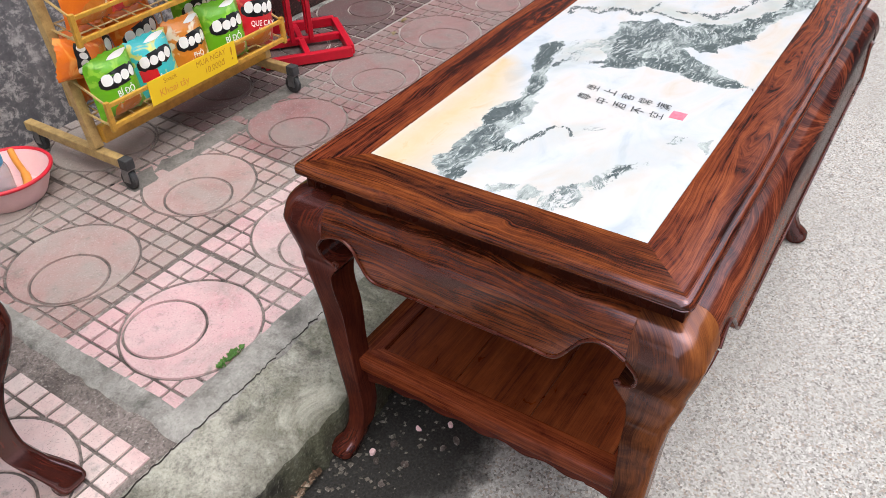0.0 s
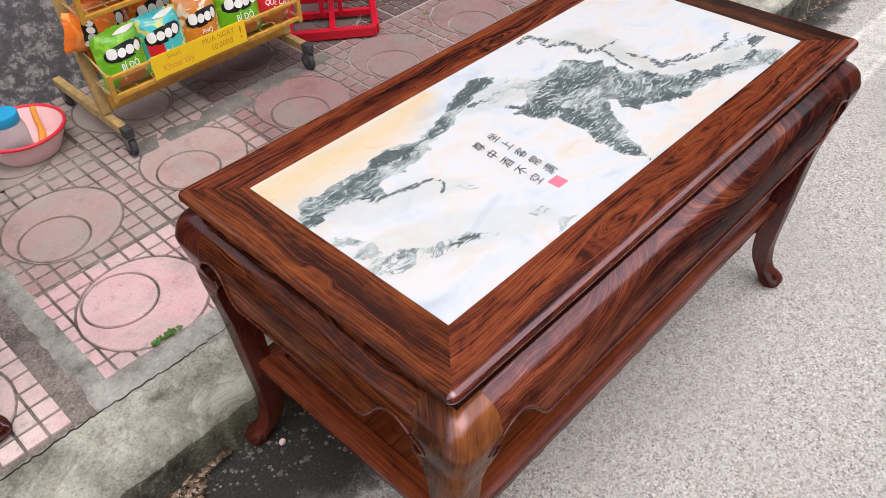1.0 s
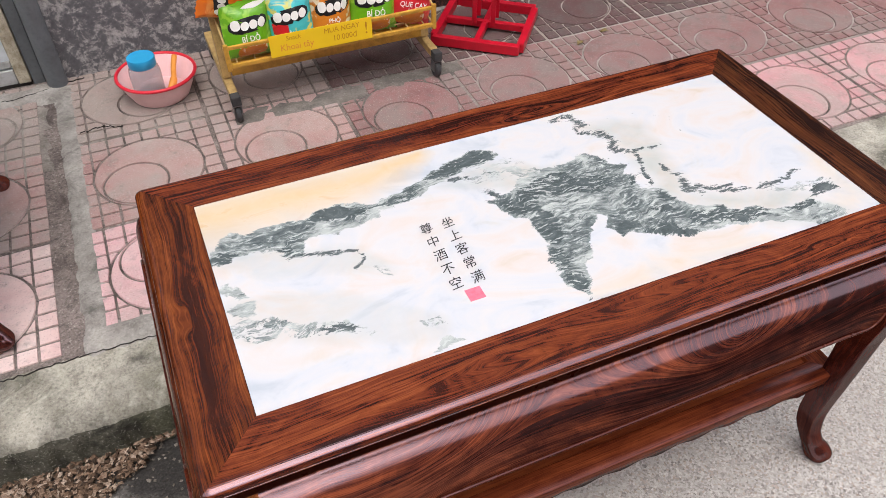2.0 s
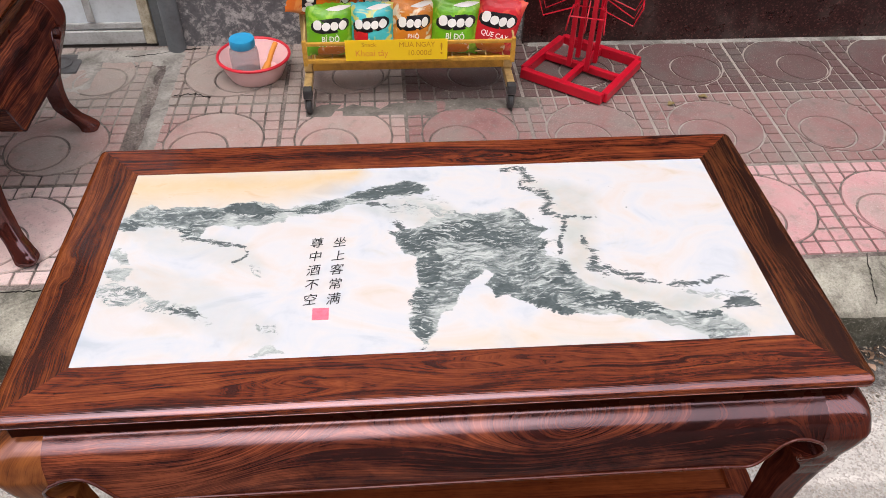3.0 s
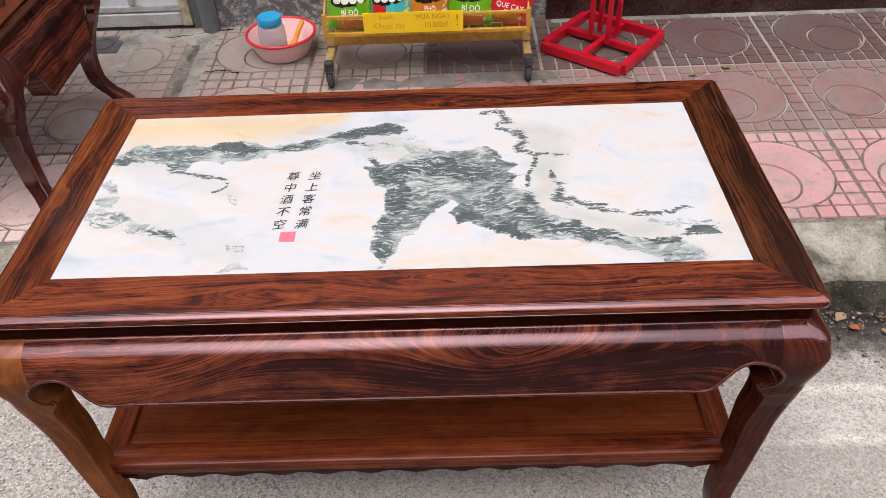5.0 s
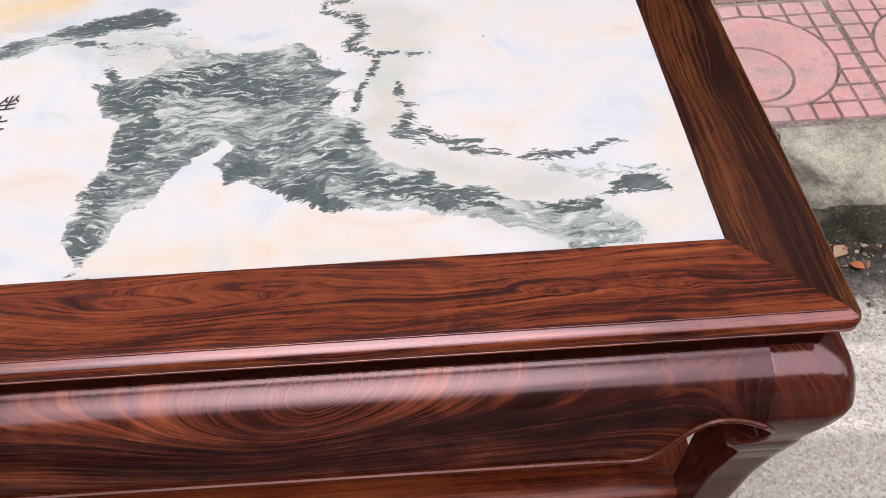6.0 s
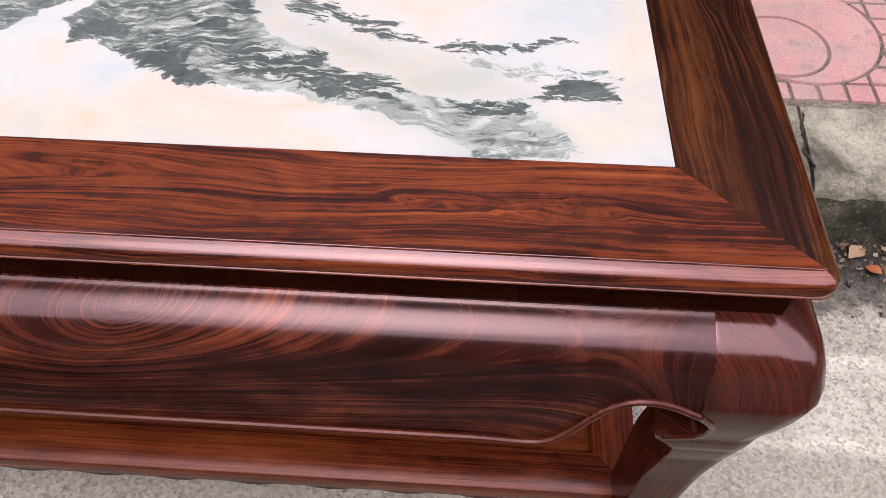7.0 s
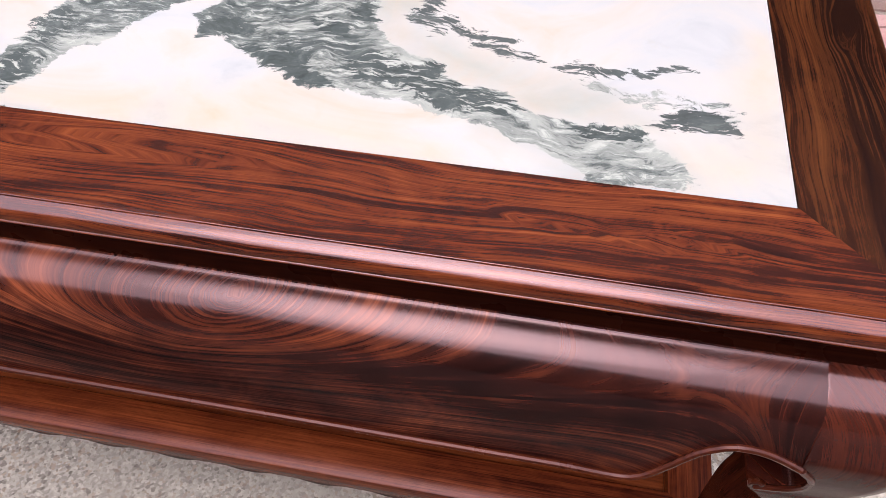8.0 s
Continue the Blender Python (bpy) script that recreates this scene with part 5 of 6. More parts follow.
# arms: curved posts with scroll loops and a rail
for sign in (-1, 1):
    x = sign * (AX - 0.035)
    part("arm_base", boxed(x - 0.022, x + 0.022, -AY + 0.02, AY - 0.02, 0.504, 0.548, 0.010, seg=3), WOOD[1], chair, smooth=True)
    for yp, rad in ((-AY + 0.065, 0.030), (-AY + 0.185, 0.026), (-AY + 0.36, 0.024), (-AY + 0.50, 0.024)):
        bend = curve_points([(x, yp + 0.004, 0.540), (x, yp + 0.004, 0.575), (x, yp - 0.012, 0.625), (x, yp - 0.030, 0.69), (x, yp - 0.022, 0.75), (x, yp + 0.010, 0.81)], 6)
        part("arm_post", tube(bmesh.new(), bend, rad, 14), WOOD_PLAIN, chair, smooth=True)
        part("post_base", boxed(x - 0.027, x + 0.027, yp - 0.026, yp + 0.034, 0.5475, 0.585, 0.010, seg=3), WOOD[1], chair, smooth=True)
    part("arm_rail", tube(bmesh.new(), curve_points([(x, -AY + 0.0, 0.80), (x, -AY + 0.15, 0.81), (x, 0.05, 0.81), (x, AY - 0.04, 0.85)]), 0.026, 14), WOOD[1], chair, smooth=True)
    part("arm_bulb", spin(bmesh.new(), [(0.002, -0.07), (0.020, -0.062), (0.036, -0.035), (0.034, -0.005), (0.022, 0.030), (0.012, 0.062), (0.002, 0.085)], 18, (x, -AY + 0.125, 0.640)), WOOD_PLAIN, chair, smooth=True)
    for yb, zb in ((-AY + 0.275, 0.615), (-AY + 0.43, 0.615)):
        part("arm_ball", spin(bmesh.new(), [(0.002, -0.036), (0.024, -0.028), (0.036, 0.0), (0.024, 0.028), (0.002, 0.036)], 18, (x, yb, zb)), WOOD_PLAIN, chair, smooth=True)
        part("arm_link", tube(bmesh.new(), curve_points([(x, yb - 0.075, 0.70), (x, yb - 0.03, 0.655), (x, yb + 0.03, 0.655), (x, yb + 0.06, 0.70)]), 0.015, 10), WOOD_PLAIN, chair, smooth=True)
part("back_post", boxed(-AX + 0.02, -AX + 0.06, AY - 0.06, AY - 0.02, 0.50, 1.02, 0.008), WOOD[2], chair)
part("back_post", boxed(AX - 0.06, AX - 0.02, AY - 0.06, AY - 0.02, 0.50, 1.02, 0.008), WOOD[2], chair)
part("back_panel", boxed(-AX + 0.062, AX - 0.062, AY - 0.052, AY - 0.028, 0.56, 0.98, 0.006), WOOD_FIGURED, chair)
part("back_rail", boxed(-AX + 0.02, AX - 0.02, AY - 0.065, AY - 0.015, 1.021, 1.07, 0.012), WOOD[0], chair)

# ---- snack rack ----
RY = 1.262            # the front castors' line
rack = thing("snack_rack", "yellow enamelled wheeled snack rack with wire baskets", "display rack", at=(0, 0, 0))
for x in (-0.322, 0.342):
    zf = pave_z(RY)
    part("foot", boxed(x - 0.013, x + 0.013, RY - 0.015, 1.70, zf + 0.066, zf + 0.094, 0.003), CREAM, rack)
    part("end_cap", boxed(x - 0.0142, x + 0.0142, RY - 0.0165, RY + 0.016, zf + 0.064, zf + 0.0955, 0.003), RUBBER, rack, "black plastic end cap")
    part("upright", boxed(x - 0.014, x + 0.014, -0.0135, 0.0135, 0, 0.98, 0.002, pose(0, 1.375, zf + 0.097, -7, 0, 0)), CREAM, rack)
    for y in (RY, 1.655):
        z = pave_z(y)
        fork = bmesh.new()
        box(fork, x - 0.013, x + 0.013, y - 0.012, y + 0.012, z + 0.060, z + 0.0655)
        box(fork, x - 0.0135, x - 0.0105, y - 0.010, y + 0.016, z + 0.024, z + 0.062)
        box(fork, x + 0.0105, x + 0.0135, y - 0.010, y + 0.016, z + 0.024, z + 0.062)
        cs = part("castor", fork, STEEL, rack, "dull steel castor")
        wheel = bmesh.new()
        spin(wheel, [(0.006, -0.009), (0.025, -0.009), (0.029, -0.005), (0.029, 0.005), (0.025, 0.009), (0.006, 0.009)], 24, caps=True)
        bmesh.ops.transform(wheel, matrix=pose(x, y + 0.006, z + 0.0292, 0, 90, 0), verts=wheel.verts)
        part("wheel", wheel, RUBBER, cs, "black rubber wheel", smooth=True)
part("crossbar", boxed(-0.306, 0.326, 1.352, 1.376, 0.283, 0.333, 0.003), YELLOW, rack)


def basket(zb, y0, depth, tilt):
    """A wire basket tier with two flat front rails; zb: bottom front height."""
    x0, x1 = -0.318, 0.338
    part("front_rail", boxed(x0, x1, y0 - 0.006, y0 + 0.006, zb + 0.004, zb + 0.017, 0.002), YELLOW, rack)
    part("front_rail", boxed(x0, x1, y0 - 0.005, y0 + 0.005, zb + 0.063, zb + 0.074, 0.002), YELLOW, rack)
    b = bmesh.new()
    tube(b, [(x0, y0, zb + 0.01), (x0, y0 + depth, zb + 0.03), (x0, y0 + depth, zb + 0.22)], 0.0035, 6)
    tube(b, [(x0, y0, zb + 0.07), (x0, y0 + depth, zb + 0.13)], 0.0035, 6)
    part("side_wire", b, CREAM, rack)
    b = bmesh.new()
    tube(b, [(x1, y0, zb + 0.01), (x1, y0 + depth, zb + 0.03), (x1, y0 + depth, zb + 0.22)], 0.0035, 6)
    tube(b, [(x1, y0, zb + 0.07), (x1, y0 + depth, zb + 0.13)], 0.0035, 6)
    part("side_wire", b, CREAM, rack)
    for i in range(12):
        x = x0 + (x1 - x0) * (i + 0.5) / 12
        part("basket_wire", tube(bmesh.new(), [(x, y0, zb + 0.006), (x, y0 + depth, zb + 0.026), (x, y0 + depth, zb + 0.2)], 0.0025, 5), CREAM, rack)
    for i in range(3):
        y = y0 + depth * (i + 1) / 3.5
        part("basket_wire", tube(bmesh.new(), [(x0, y, zb + 0.004 + 0.02 * (i + 1) / 3.5), (x1, y, zb + 0.004 + 0.02 * (i + 1) / 3.5)], 0.0025, 5), CREAM, rack)
    for x in (x0, x1):
        part("end_post", boxed(x - 0.007, x + 0.007, y0 - 0.0065, y0 + 0.0065, zb - 0.004, zb + 0.080, 0.002), YELLOW, rack)


basket(0.352, 1.272, 0.17, 0)
basket(0.578, 1.300, 0.16, 0)


def snack_bag(w, h, colour, at, rx, ry, rz, flavour=(), accent=None, logo=True):
    """A pillow bag: crimped ends, puffed middle, printed front with plain bars in place of its logo."""
    bag = thing("snack_bag", f"puffed {colour} foil snack bag in the yellow rack", "snack bag", "snack bags on the rack")
    nx, ny = 16, 20
    bm = bmesh.new()
    sheets = []
    rng = random.Random(int(1000 * (w + h + at[0] * 7 + at[2] * 3)))
    ph = [rng.uniform(0, 6.28) for _ in range(6)]
    def puff(u, v):
        e = max(0.0, (1 - abs(2 * u - 1) ** 2.4)) * max(0.0, (1 - abs(2 * v - 1) ** 3.2))
        crease = 0.10 * math.sin(9 * u + ph[0] + 3 * v) * (abs(2 * v - 1) ** 2) + 0.05 * math.sin(17 * u + ph[1])
        return 0.30 * w * e ** 0.75 * (1 + crease)
    for side in (-1, 1):
        g = []
        for j in range(ny + 1):
            v = j / ny
            row = []
            for i in range(nx + 1):
                u = i / nx
                pinch = 1 - 0.07 * (1 - abs(2 * v - 1) ** 4)
                zig = 0.0025 * math.sin(u * 60) if j in (0, ny) else 0
                row.append(bm.verts.new(((u - 0.5) * w * pinch, side * puff(u, v) * (0.9 if side < 0 else 0.6) + 0.004 * math.sin(8 * u + ph[2]) * abs(2 * v - 1) ** 6, v * h + zig)))
            g.append(row)
        sheets.append(g)
        for j in range(ny):
            for i in range(nx):
                bm.faces.new((g[j][i], g[j][i + 1], g[j + 1][i + 1], g[j + 1][i]))
    bmesh.ops.remove_doubles(bm, verts=bm.verts, dist=0.0004)
    body = part("bag_body", bm, FOILS[colour], bag, smooth=True)

    def patch(u0, u1, v0, v1, mat, name, lift=0.0012, slant=0.0):
        b2 = bmesh.new()
        k = 8
        gg = [[None] * (k + 1) for _ in range(k + 1)]
        for j in range(k + 1):
            for i in range(k + 1):
                u = u0 + (u1 - u0) * i / k
                v = v0 + (v1 - v0) * j / k + slant * (i / k - 0.5)
                pinch = 1 - 0.07 * (1 - abs(2 * v - 1) ** 4)
                gg[j][i] = b2.verts.new(((u - 0.5) * w * pinch, -puff(u, v) * 0.9 + 0.004 * math.sin(8 * u + ph[2]) * abs(2 * v - 1) ** 6 - lift, v * h))
        for j in range(k):
            for i in range(k):
                b2.faces.new((gg[j][i], gg[j][i + 1], gg[j + 1][i + 1], gg[j + 1][i]))
        return part(name, b2, mat, bag, smooth=True)

    def blob(u, v, ru, rv, mat, name, lift, power=3.0):
        """A rounded printed shape lying on the bag's front."""
        b2 = bmesh.new()
        rows = []
        for f0 in (0.0, 0.25, 0.5, 0.75, 1.0):
            row = []
            for k2 in range(16):
                a2 = 2 * math.pi * k2 / 16
                ca2, sa2 = math.cos(a2), math.sin(a2)
                f = f0 / (abs(ca2) ** power + abs(sa2) ** power) ** (1 / power)
                uu, vv = u + ru * f * ca2, v + rv * f * sa2 + 0.10 * ru * f * ca2
                pinch = 1 - 0.07 * (1 - abs(2 * vv - 1) ** 4)
                row.append(((uu - 0.5) * w * pinch, -puff(uu, vv) * 0.9 + 0.004 * math.sin(8 * uu + ph[2]) * abs(2 * vv - 1) ** 6 - lift, vv * h))
            rows.append(row)
        loft(b2, rows, True, False)
        bmesh.ops.remove_doubles(b2, verts=b2.verts, dist=0.00002)
        return part(name, b2, mat, bag)

    if logo:
        blob(0.50, 0.630, 0.40, 0.135, BLACK_PRINT, "brand_patch", 0.0012)
        for u, v, ru, rv, power in ((0.235, 0.638, 0.088, 0.092, 2.6), (0.415, 0.622, 0.090, 0.078, 2.0), (0.590, 0.630, 0.084, 0.080, 2.2), (0.765, 0.645, 0.088, 0.090, 1.7)):
            blob(u, v, ru, rv, WHITE_PRINT, "brand_shape", 0.0024, power)
        if colour in ("green", "teal", "amber"):
            blob(0.68, 0.935, 0.26, 0.040, WHITE_PRINT, "top_print", 0.0016, 1.4)
    if accent:
        patch(0.10, 0.42, 0.30, 0.50, FOILS[accent], "accent_patch", 0.0008, -0.05)
    blob(0.52, 0.15, 0.30, 0.13, FOILS["amber"], "picture_patch", 0.0010)
    for text, v, s in flavour:
        y = -puff(0.5, v) * 0.9 - 0.0030
        words(text, s, Matrix.Translation((0, y, v * h)) @ Matrix.Rotation(radians(90), 4, "X"), WHITE_PRINT, bag, "lettering", 0.9, 0.012)
    bag.matrix_world = pose(*at, rx, ry, rz)
    return bag


snack_bag(0.158, 0.164, "green", (-0.240, 1.325, 0.356), -10, 2, 3, (("BÍ ĐỎ", 0.38, 0.024), ("BÒ NƯỚNG", 0.27, 0.016)))
snack_bag(0.152, 0.164, "teal", (-0.104, 1.328, 0.356), -10, -2, -4, (("ÊM", 0.30, 0.022),), "red")
snack_bag(0.142, 0.172, "amber", (0.018, 1.326, 0.356), -9, 3, 2, (("PHÔ", 0.39, 0.020), ("ÁO BIỂN", 0.29, 0.017)))
snack_bag(0.165, 0.174, "green", (0.150, 1.326, 0.356), -9, 4, -3, (("BÍ ĐỎ", 0.38, 0.026), ("BÒ NƯỚNG", 0.28, 0.016)))
snack_bag(0.162, 0.184, "red", (0.262, 1.330, 0.356), -9, 15, -6, (("QUE CAY", 0.38, 0.023), ("PHỦ", 0.28, 0.016)))
snack_bag(0.160, 0.190, "orange", (-0.222, 1.410, 0.388), -8, -2, 2)
snack_bag(0.110, 0.165, "orange", (-0.205, 1.392, 0.492), -8, -72, 20)
snack_bag(0.160, 0.190, "orange", (-0.058, 1.412, 0.388), -8, -7, -2)
snack_bag(0.160, 0.190, "green", (0.132, 1.412, 0.388), -8, 3, 0)
snack_bag(0.155, 0.205, "white", (0.270, 1.412, 0.388), -8, 5, -3)
for i, (c, x) in enumerate((("orange", -0.232), ("red", -0.095), ("amber", 0.035), ("orange", 0.165), ("orange", 0.272))):
    snack_bag(0.152, 0.205, c, (x, 1.358 + 0.004 * (i % 2), 0.600), -8, 3 * (-1) ** i, 4 * (-1) ** i, (("QUE CAY", 0.44, 0.022),) if c == "red" else ())

sign1 = thing("price_sign", "yellow card price sign fixed on the rack's front rail", "sign", "price signs on the rack")
part("card", boxed(-0.192, 0.128, 1.2625, 1.2645, 0.366, 0.436, 0.0006), SIGN, sign1)
FRONT = Matrix.Rotation(radians(90), 4, "X")
words("Snack", 0.020, Matrix.Translation((-0.118, 1.2618, 0.420)) @ FRONT, GOLD_PRINT, sign1)
words("Khoai tây", 0.030, Matrix.Translation((-0.110, 1.2618, 0.391)) @ FRONT, ORANGE, sign1, squash=0.9)
words("MUA NGAY", 0.024, Matrix.Translation((0.032, 1.2618, 0.418)) @ FRONT, GOLD_PRINT, sign1, squash=0.9)
words("10.000đ", 0.026, Matrix.Translation((0.040, 1.2618, 0.390)) @ FRONT, GOLD_PRINT, sign1, squash=0.9)
words("!", 0.056, Matrix.Translation((0.109, 1.2618, 0.402)) @ FRONT, GOLD_PRINT, sign1)
sign2 = thing("price_sign", "yellow card price sign on the upper basket", "sign", "price signs on the rack")
part("card", boxed(0.012, 0.330, 1.2905, 1.2925, 0.584, 0.655, 0.0006), SIGN, sign2)
words("Đã chém", 0.034, Matrix.Translation((0.095, 1.2898, 0.618)) @ FRONT, WHITE_PRINT, sign2, squash=0.9)
words("MUA NGAY", 0.024, Matrix.Translation((0.238, 1.2898, 0.636)) @ FRONT, GOLD_PRINT, sign2, squash=0.9)

# ---- red spinner stand ----
stand = thing("spinner_stand", "red steel spinner display stand with bare wire hooks", "display stand", at=(0.630, 1.487, pave_z(1.487)), rz=-38.5)
S = 0.155
for s in (-1, 1):
    part("base_bar", boxed(-S, S, s * S - 0.0125, s * S + 0.0125, 0.002, 0.036, 0.002), RED, stand)
    part("base_bar", boxed(s * S - 0.0125, s * S + 0.0125, -S + 0.0127, S - 0.0127, 0.002, 0.036, 0.002), RED, stand)
part("cross_bar", boxed(-S + 0.0127, S - 0.0127, -0.0105, 0.0105, 0.010, 0.034, 0.002), RED, stand)
part("cross_bar", boxed(-0.0105, 0.0105, -S + 0.0127, -0.0107, 0.010, 0.034, 0.002), RED, stand)
part("cross_bar", boxed(-0.0105, 0.0105, 0.0107, S - 0.0127, 0.010, 0.034, 0.002), RED, stand)
for i, (px, py) in enumerate(((-0.034, -0.034), (0.034, -0.034), (0.034, 0.034), (-0.034, 0.034))):
    part("pole", boxed(-0.008, 0.008, -0.008, 0.008, 0.034, 1.15, 0.0015, pose(px, py, 0, 0, 0, 10)), RED, stand)
for zt in (0.255, 0.43):
    for k in range(4):
        a = radians(90 * k + 20)
        ca, sa = math.cos(a), math.sin(a)
        def out(r, t, z):
            return (r * ca - t * sa, r * sa + t * ca, z)
        b = bmesh.new()
        loop = [out(0.045, -0.055, zt + 0.01), out(0.045, 0.055, zt + 0.01), out(0.150, 0.062, zt - 0.03), out(0.172, 0.055, zt + 0.03), out(0.172, -0.055, zt + 0.03), out(0.150, -0.062, zt - 0.03)]
        tube(b, loop, 0.0026, 6, close=True)
        tube(b, [out(0.040, 0, zt + 0.03), out(0.150, 0, zt - 0.032), out(0.172, 0, zt + 0.03)], 0.0022, 6)
        part("wire_hook", b, RED, stand)

# ---- basin with a jar ----
BZ = pave_z(1.53)
basin = thing("wash_basin", "pink plastic basin with a red rim on the pavement", "basin", at=(-0.522, 1.518, BZ))
prof = [(0.0, 0.006), (0.082, 0.004), (0.088, 0.0), (0.092, 0.006), (0.108, 0.040), (0.121, 0.076), (0.117, 0.077), (0.104, 0.042), (0.086, 0.010), (0.0, 0.009)]
part("bowl", spin(bmesh.new(), prof, 56), BASIN, basin, smooth=True)
part("rim", tube(bmesh.new(), [(0.122 * math.cos(2 * math.pi * k / 56), 0.122 * math.sin(2 * math.pi * k / 56), 0.077) for k in range(56)], 0.0055, 10, close=True), BASIN_RIM, basin, "red rolled rim", smooth=True)
jar = thing("plastic_jar", "clear plastic jar with a blue screw lid in the basin", "jar", at=(-0.554, 1.518, BZ + 0.0105))
part("jar_body", spin(bmesh.new(), [(0.0, 0.0), (0.044, 0.0), (0.048, 0.004), (0.049, 0.075), (0.046, 0.090), (0.038, 0.100), (0.038, 0.112), (0.0365, 0.112), (0.0365, 0.1), (0.0445, 0.089), (0.0475, 0.074), (0.0465, 0.006), (0.0, 0.003)], 40), CLEAR, jar, smooth=True)
lidb = bmesh.new()
rings = []
for r, z in [(0.036, 0.100), (0.0415, 0.100), (0.0425, 0.102), (0.0425, 0.126), (0.041, 0.129), (0.0, 0.1295)]:
    rings.append([((r + (0.0006 if k % 2 else 0) * (r > 0.04)) * math.cos(2 * math.pi * k / 72), (r + (0.0006 if k % 2 else 0) * (r > 0.04)) * math.sin(2 * math.pi * k / 72), z) for k in range(72)])
loft(lidb, rings, True, False)
part("lid", lidb, BLUE_LID, jar, "blue ribbed screw lid", smooth=True)
hose = thing("orange_scoop", "orange plastic handle lying in the basin", "scoop", at=(-0.522, 1.518, BZ))
part("handle", tube(bmesh.new(), curve_points([(0.022, -0.055, 0.022), (0.045, -0.02, 0.045), (0.058, 0.03, 0.068), (0.07, 0.065, 0.085)]), [0.012] * 10 + [0.009] * 15, 10), ORANGE, hose, smooth=True)

# ---- shop door and pipe ----
door = thing("metal_door", "white sheet metal door with a worn grey frame and bolt", "door", kind="structure", at=(0, 0, 0))
part("door_leaf", boxed(-1.90, -0.93, 1.755, 1.775, 0.215, 2.3), DOOR_WHITE, door)
part("bottom_rail", boxed(-1.90, -0.945, 1.740, 1.756, 0.195, 0.245, 0.003), DOOR_FRAME, door)
part("bottom_rail", boxed(-1.90, -0.945, 1.746, 1.754, 0.250, 0.275, 0.004), DOOR_FRAME, door)
for x in (-1.70, -1.555, -1.41, -1.265, -1.12):
    part("rib", boxed(x - 0.013, x + 0.013, 1.741, 1.754, 0.280, 2.25, 0.004), DOOR_FRAME, door)
# a solid dark bar stands for the shade below the door leaf
part("sill_shade", boxed(-1.90, -0.905, 1.742, 1.79, 0.168, 0.194), CRACK, door, "dark bar for the shade in the gap under the door")
part("stile", boxed(-0.943, -0.905, 1.735, 1.775, 0.195, 2.3, 0.004), DOOR_RUST, door, "flaking rusty stile")
part("jamb", boxed(-0.902, -0.865, 1.74, 1.80, 0.16, 2.34, 0.003), PIPE, door)
part("bolt", tube(bmesh.new(), [(-1.02, 1.733, 0.385), (-0.93, 1.733, 0.385)], 0.006, 8), DOOR_RUST, door)
part("bolt_loop", tube(bmesh.new(), curve_points([(-1.02, 1.733, 0.385), (-1.055, 1.725, 0.39), (-1.06, 1.725, 0.41), (-1.03, 1.73, 0.415)]), 0.006, 8), DOOR_RUST, door)
part("door_reveal", boxed(-1.95, -0.80, 1.80, 1.95, 0.16, 2.35), PIPE, door)
pipe = thing("drain_pipe", "grey drain pipe standing at the wall", "pipe")
part("pipe_body", tube(bmesh.new(), [(-0.828, 1.708, 0.17), (-0.828, 1.708, 1.0), (-0.828, 1.708, 3.3)], 0.032, 20), PIPE, pipe, smooth=True)

# drain cover
cover = thing("drain_cover", "small dark iron drain cover set in the pavement", "drain cover")
part("plate", boxed(-1.29, -1.15, 1.55, 1.68, 0.176, pave_z(1.6) + 0.004, 0.002), DARK, cover)
part("ring", tube(bmesh.new(), [(-1.22 + 0.04 * math.cos(a), 1.615 + 0.04 * math.sin(a), pave_z(1.6) + 0.005) for a in [k * 0.3142 for k in range(20)]], 0.003, 6, close=True), DARK, cover)

# ---- weeds, leaves, grit ----
rng = random.Random(5)
weed = thing("weed", "small green weed growing out of the pavement joint", "weed")
for i in range(64):
    a, l = rng.uniform(0, 6.28), rng.uniform(0.005, 0.011)
    b = bmesh.new()
    x = -0.640 + rng.uniform(-0.034, 0.034)
    y = 0.574 + rng.uniform(-0.008, 0.010) * (1 - abs(x + 0.640) / 0.045)
    q = [Vector((x, y, PAVE)) + Vector((math.cos(a) * f * l - math.sin(a) * s * 0.004, math.sin(a) * f * l + math.cos(a) * s * 0.004, 0.004 + 0.008 * math.sin(f * 2.4))) for f, s in ((0, 0), (0.4, 1), (1, 0), (0.4, -1))]
    vs = [b.verts.new(p) for p in q]
    b.faces.new(vs)
    ext = bmesh.ops.extrude_face_region(b, geom=b.faces[:])
    bmesh.ops.translate(b, vec=(0, 0, -0.001), verts=[v for v in ext["geom"] if isinstance(v, bmesh.types.BMVert)])
    part("leaf", b, LEAF, weed)


def fallen_leaf(x, y, z, size, rz, mat, label):
    t = thing("fallen_leaf", label, "leaf", "fallen leaves")
    b = bmesh.new()
    rows = []
    for i in range(7):
        f = i / 6
        wd = size * 0.34 * math.sin(math.pi * min(max(f, 0.04), 0.96)) + 0.0004
        rows.append([(f * size - size / 2, s * wd, 0.003 + 0.006 * abs(s) * f + 0.004 * math.sin(5 * f)) for s in (-1, 0, 1)] + [(f * size - size / 2, s * wd, 0.002 + 0.006 * abs(s) * f + 0.004 * math.sin(5 * f)) for s in (1, 0, -1)])
    loft(b, rows)
    part("blade", b, mat, t, smooth=True)
    t.matrix_world = pose(x, y, z, 0, 0, rz)


